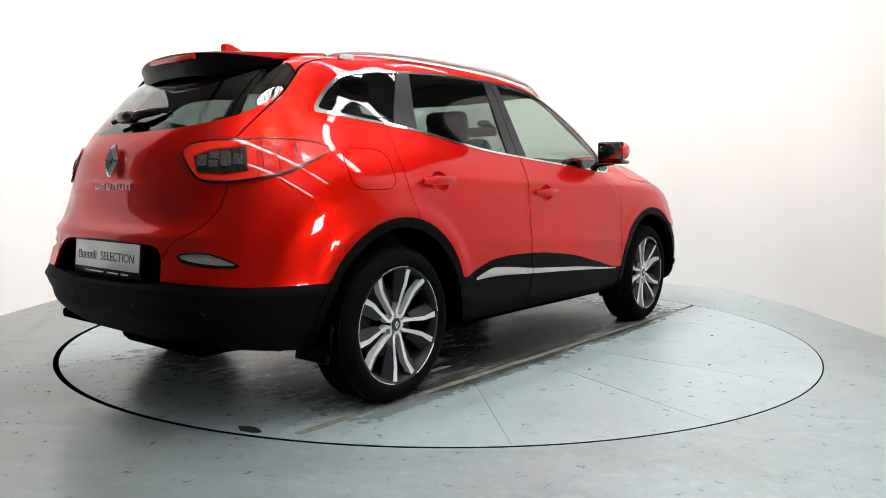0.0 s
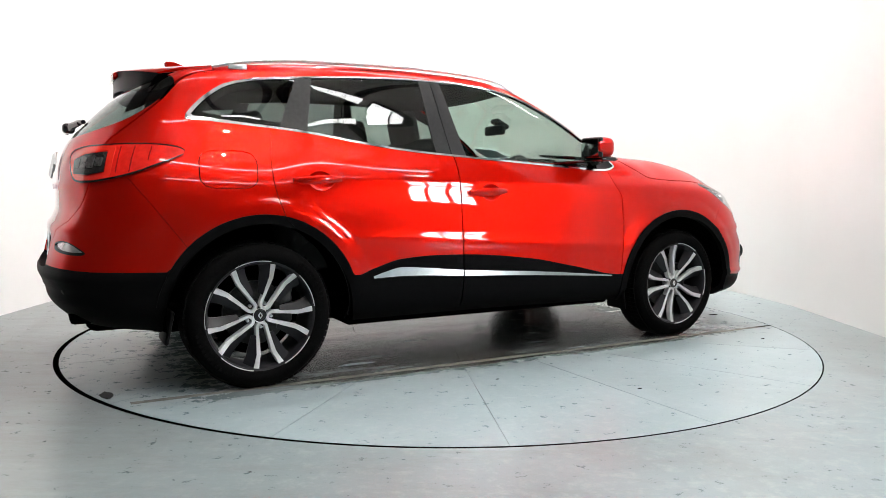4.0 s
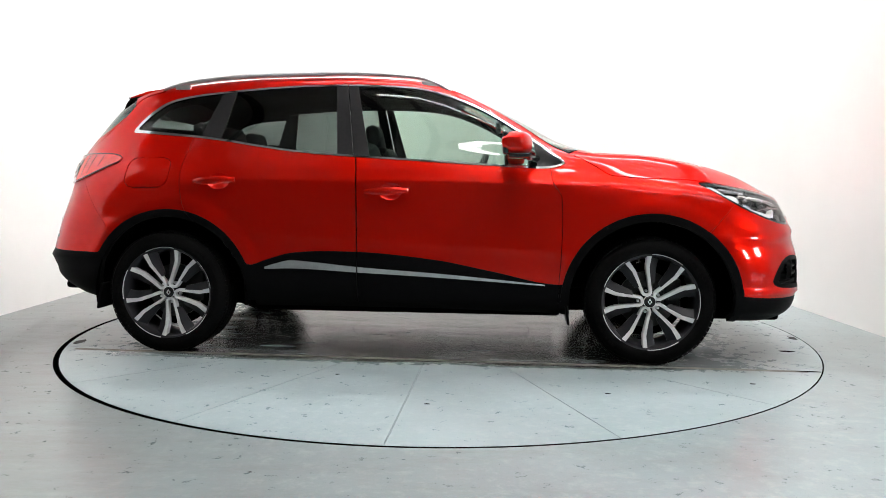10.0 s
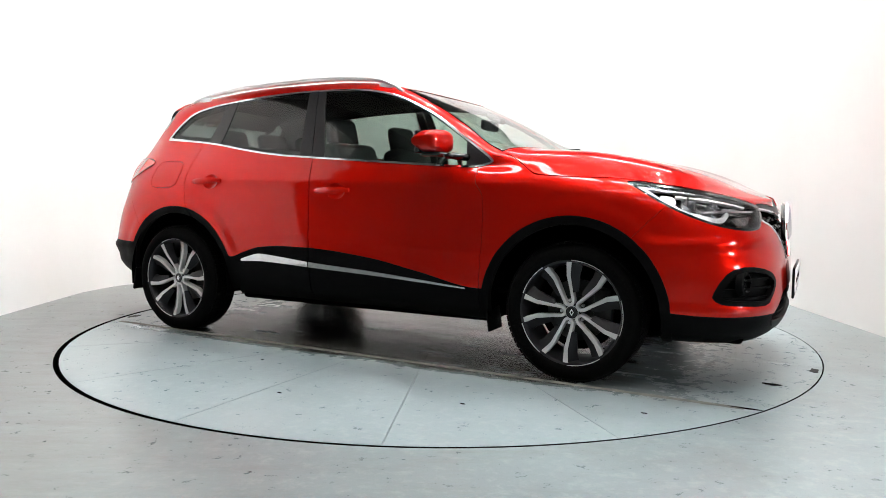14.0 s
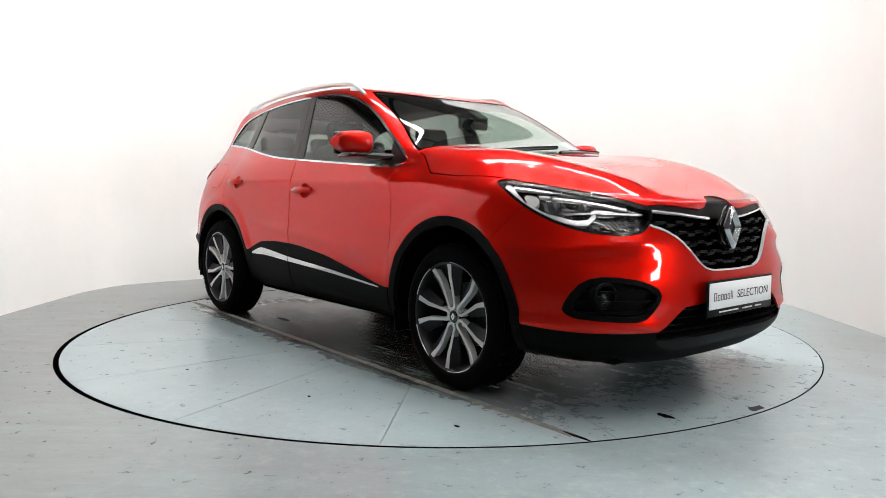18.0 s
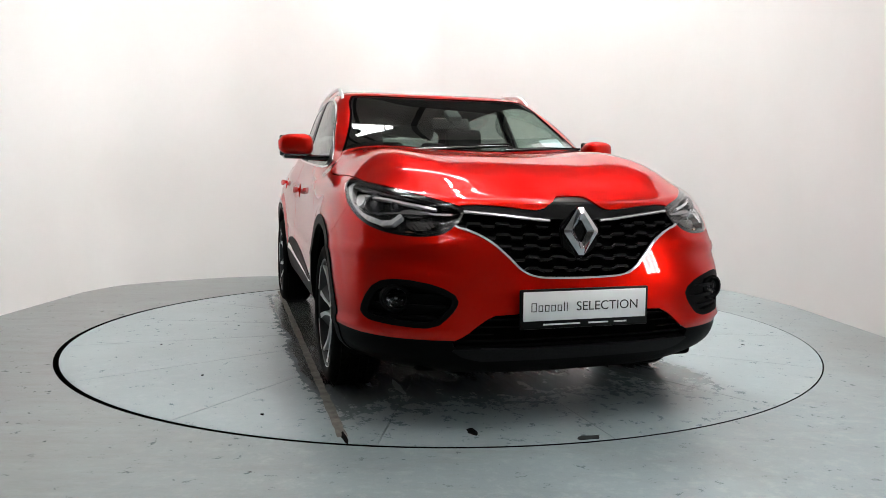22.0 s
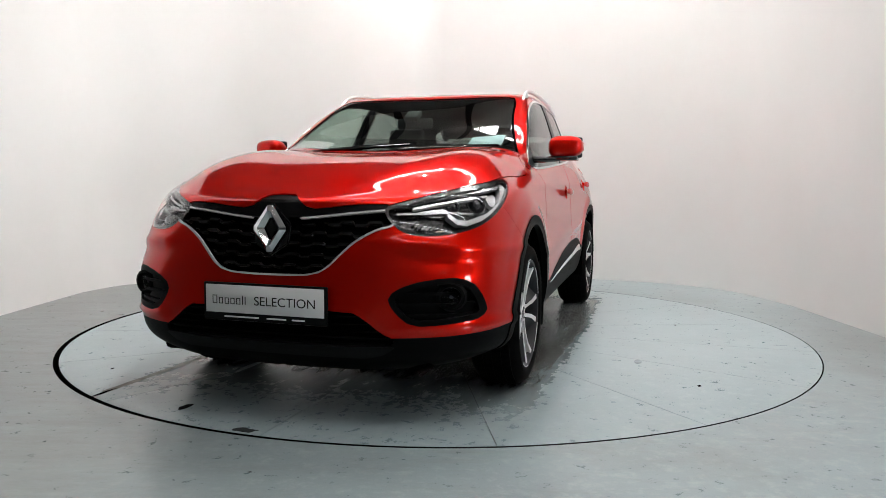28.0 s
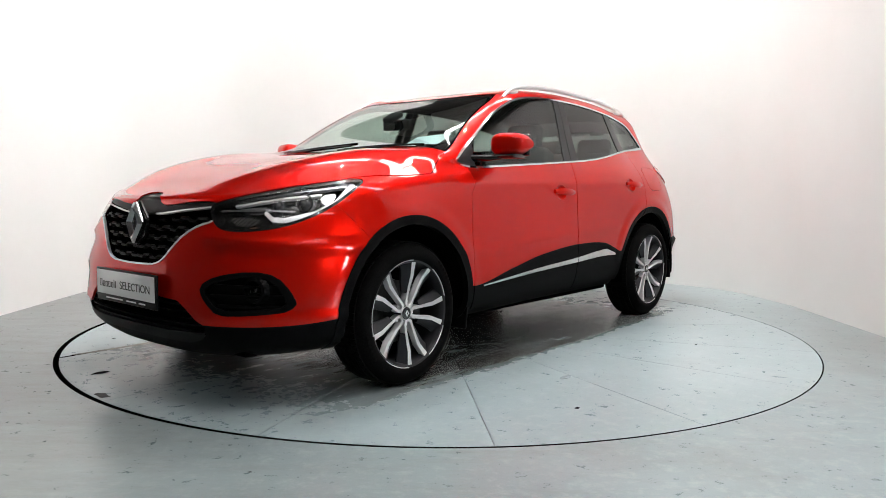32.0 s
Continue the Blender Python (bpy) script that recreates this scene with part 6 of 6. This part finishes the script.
    part("brake_light", box_bm((.02, .34, .026), (-1.846, 0, 1.478), .006), REDLENS, sp)
    bm = bmesh.new()
    prism_bm([(-1.38, 1.535), (-1.585, 1.510), (-1.592, 1.588), (-1.552, 1.592)], .03, bm, Matrix.Translation((0, -.015, 0)), .006)
    part("roof_aerial", bm, RED, car, "red shark fin aerial")
    # rear wiper with its motor cap
    wp = part("rear_wiper", tube_bm([(-2.055, -.02, 1.212), (-2.040, -.09, 1.226), (-2.015, -.17, 1.232)], [.022, .018, .012], 10), GLOSSBLACK, gate, "black rear wiper")
    part("wiper_blade", tube_bm([(-2.062, .11, 1.200), (-2.045, -.04, 1.228), (-2.022, -.14, 1.238), (-2.000, -.21, 1.236)], .012, 8), GLOSSBLACK, wp)
    part("wiper_cap", box_bm((.06, .10, .05), (-2.058, .0, 1.215), .018, segments=3), GLOSSBLACK, wp)
    bm = bmesh.new()
    for i in range(6):
        y = .125 - i * .05
        for o in (-.014, .012):
            box_bm((.004, .004, .026), (-2.136 + .04 * abs(y) ** 1.5, y + o, .925), bm=bm)
        box_bm((.004, .028, .004), (-2.136 + .04 * abs(y) ** 1.5, y, .925 + (.011 if i % 2 else -.009)), bm=bm)
    part("model_name", bm, SATIN, gate, "silver strokes of a model name", smooth=False)
    for y, w in ((-.19, .10), (-.04, .15), (.15, .13)):
        part("window_sticker", box_bm((.002, w, .022), (-1.795, y, 1.392), turn=pose(0, 0, 0, 0, 38)), INK, gate, "small dark lettering bar", smooth=False)
    rc = bits["bumper_clad_r"]
    for y in (.24, .62):
        k = np.argmin((rc.v[:, 1] - y) ** 2 + (rc.v[:, 2] - .47) ** 2 + np.where(rc.v[:, 0] > -1.6, 9, 0))
        for s in (-1, 1):
            at, nr = Vector(rc.v[k]) * 1.0, Vector(rc.n[k])
            at.y, nr.y = at.y * s, nr.y * s
            part("parking_sensor", lathe_bm([(0, .003), (.009, .0025), (.0105, .001), (.0115, -.004)], 20), SATINBLACK, rb, "round parking sensor").matrix_basis = Matrix.Translation(at) @ nr.to_track_quat("Y", "Z").to_matrix().to_4x4()
    # screen wipers and scuttle
    for pts in ([(1.10, -.42, 1.118), (1.075, -.12, 1.142), (1.04, .16, 1.160)], [(1.10, .12, 1.128), (1.055, .36, 1.142), (.985, .60, 1.146)]):
        w = part("screen_wiper", tube_bm(pts, [.012, .009, .006], 8), GLOSSBLACK, car, "black windscreen wiper")
        part("wiper_blade", tube_bm([(p[0] - .022, p[1] + .03, p[2] + .010) for p in pts], .007, 8), RUBBER, w)
    # emblems and plates
    ob = badge(car, "front_badge", Matrix.Translation((2.205, 0, .766)) @ pose(0, 0, 0, 0, 0, -90) @ pose(0, 0, 0, 4), (.072, .092))
    part("badge_backing", prism_bm([(0, .104), (.085, .02), (.075, -.06), (0, -.108), (-.075, -.06), (-.085, .02)], .02, None, Matrix.Translation((0, -.026, 0)), .006), GLOSSBLACK, ob)
    badge(gate, "rear_badge", Matrix.Translation((-2.124, 0, 1.03)) @ pose(0, 0, 0, 0, 0, 90) @ pose(0, 0, 0, 12), (.05, .068))
    number_plate(car, "front_plate", Matrix.Translation((2.262, 0, .431)) @ pose(0, 0, 0, 0, 0, -90))
    number_plate(car, "rear_plate", Matrix.Translation((-2.168, 0, .588)) @ pose(0, 0, 0, 0, 0, 90) @ pose(0, 0, 0, 4))
    cabin(car)
    under = part("underbody", box_bm((3.3, 1.02, .12), (-.05, 0, .285), .03), DARK, car, "dark underbody")
    part("floor_pan", box_bm((1.72, 1.50, .06), (0, 0, .262), .02), DARK, under)
    part("engine_tray", box_bm((.62, 1.24, .05), (1.76, 0, .238), .02), DARK, under, "black tray under the engine")
    part("bumper_tray", box_bm((.22, 1.16, .05), (-1.99, 0, .335), .02), DARK, under)
    part("exhaust_silencer", box_bm((.30, .62, .16), (-1.88, -.12, .32), .05, segments=3), DARK, car, "dark exhaust silencer")
    for x in (1.323, -1.323):
        part("axle_beam", tube_bm([(x, -.66, .31), (x, .66, .31)], .045, 12), DARK, car)
    return car


STRIP_TOP = pchip([(-.77, .490), (-.70, .512), (-.61, .531), (-.5, .524), (-.24, .500), (.2, .472), (.766, .424)])
STRIP_LOW = pchip([(-.77, .481), (-.61, .486), (-.24, .470), (.2, .450), (.766, .417)])
BAND = pchip([(-1.6, .017), (-1.45, .015), (-1.3, .012), (-.3, .010), (.9, .011)])
C_LINE = lambda z: -1.3121 + 0.6618 * (z - 1.1)
FB = lambda z: -0.1901 + -0.2318 * (z - 1.1)
RB = lambda z: -0.3692 + -0.0866 * (z - 1.1)
FC = lambda z: -1.0707 + 0.2136 * (z - 1.1)
RC = lambda z: -1.2277 + 0.4240 * (z - 1.1)
SAIL = lambda z: 0.7151 + -0.1603 * (z - 1.1)
SPIN = {(1, True): 39, (1, False): 13, (-1, True): 1, (-1, False): 46}
car = build_car()


def motions():
    rows_car, rows_table = [], []
    for i in range(33):
        a = radians(heading(i))
        c, s = math.cos(a), math.sin(a)
        rows_car.append((i, pose(-c * AXIS_X + s * AXIS_Y, -s * AXIS_X - c * AXIS_Y, 0, 0, 0, heading(i))))
        rows_table.append((i, pose(0, 0, 0, 0, 0, heading(i))))
    walk(car, rows_car)
    walk(table, rows_table)


motions()
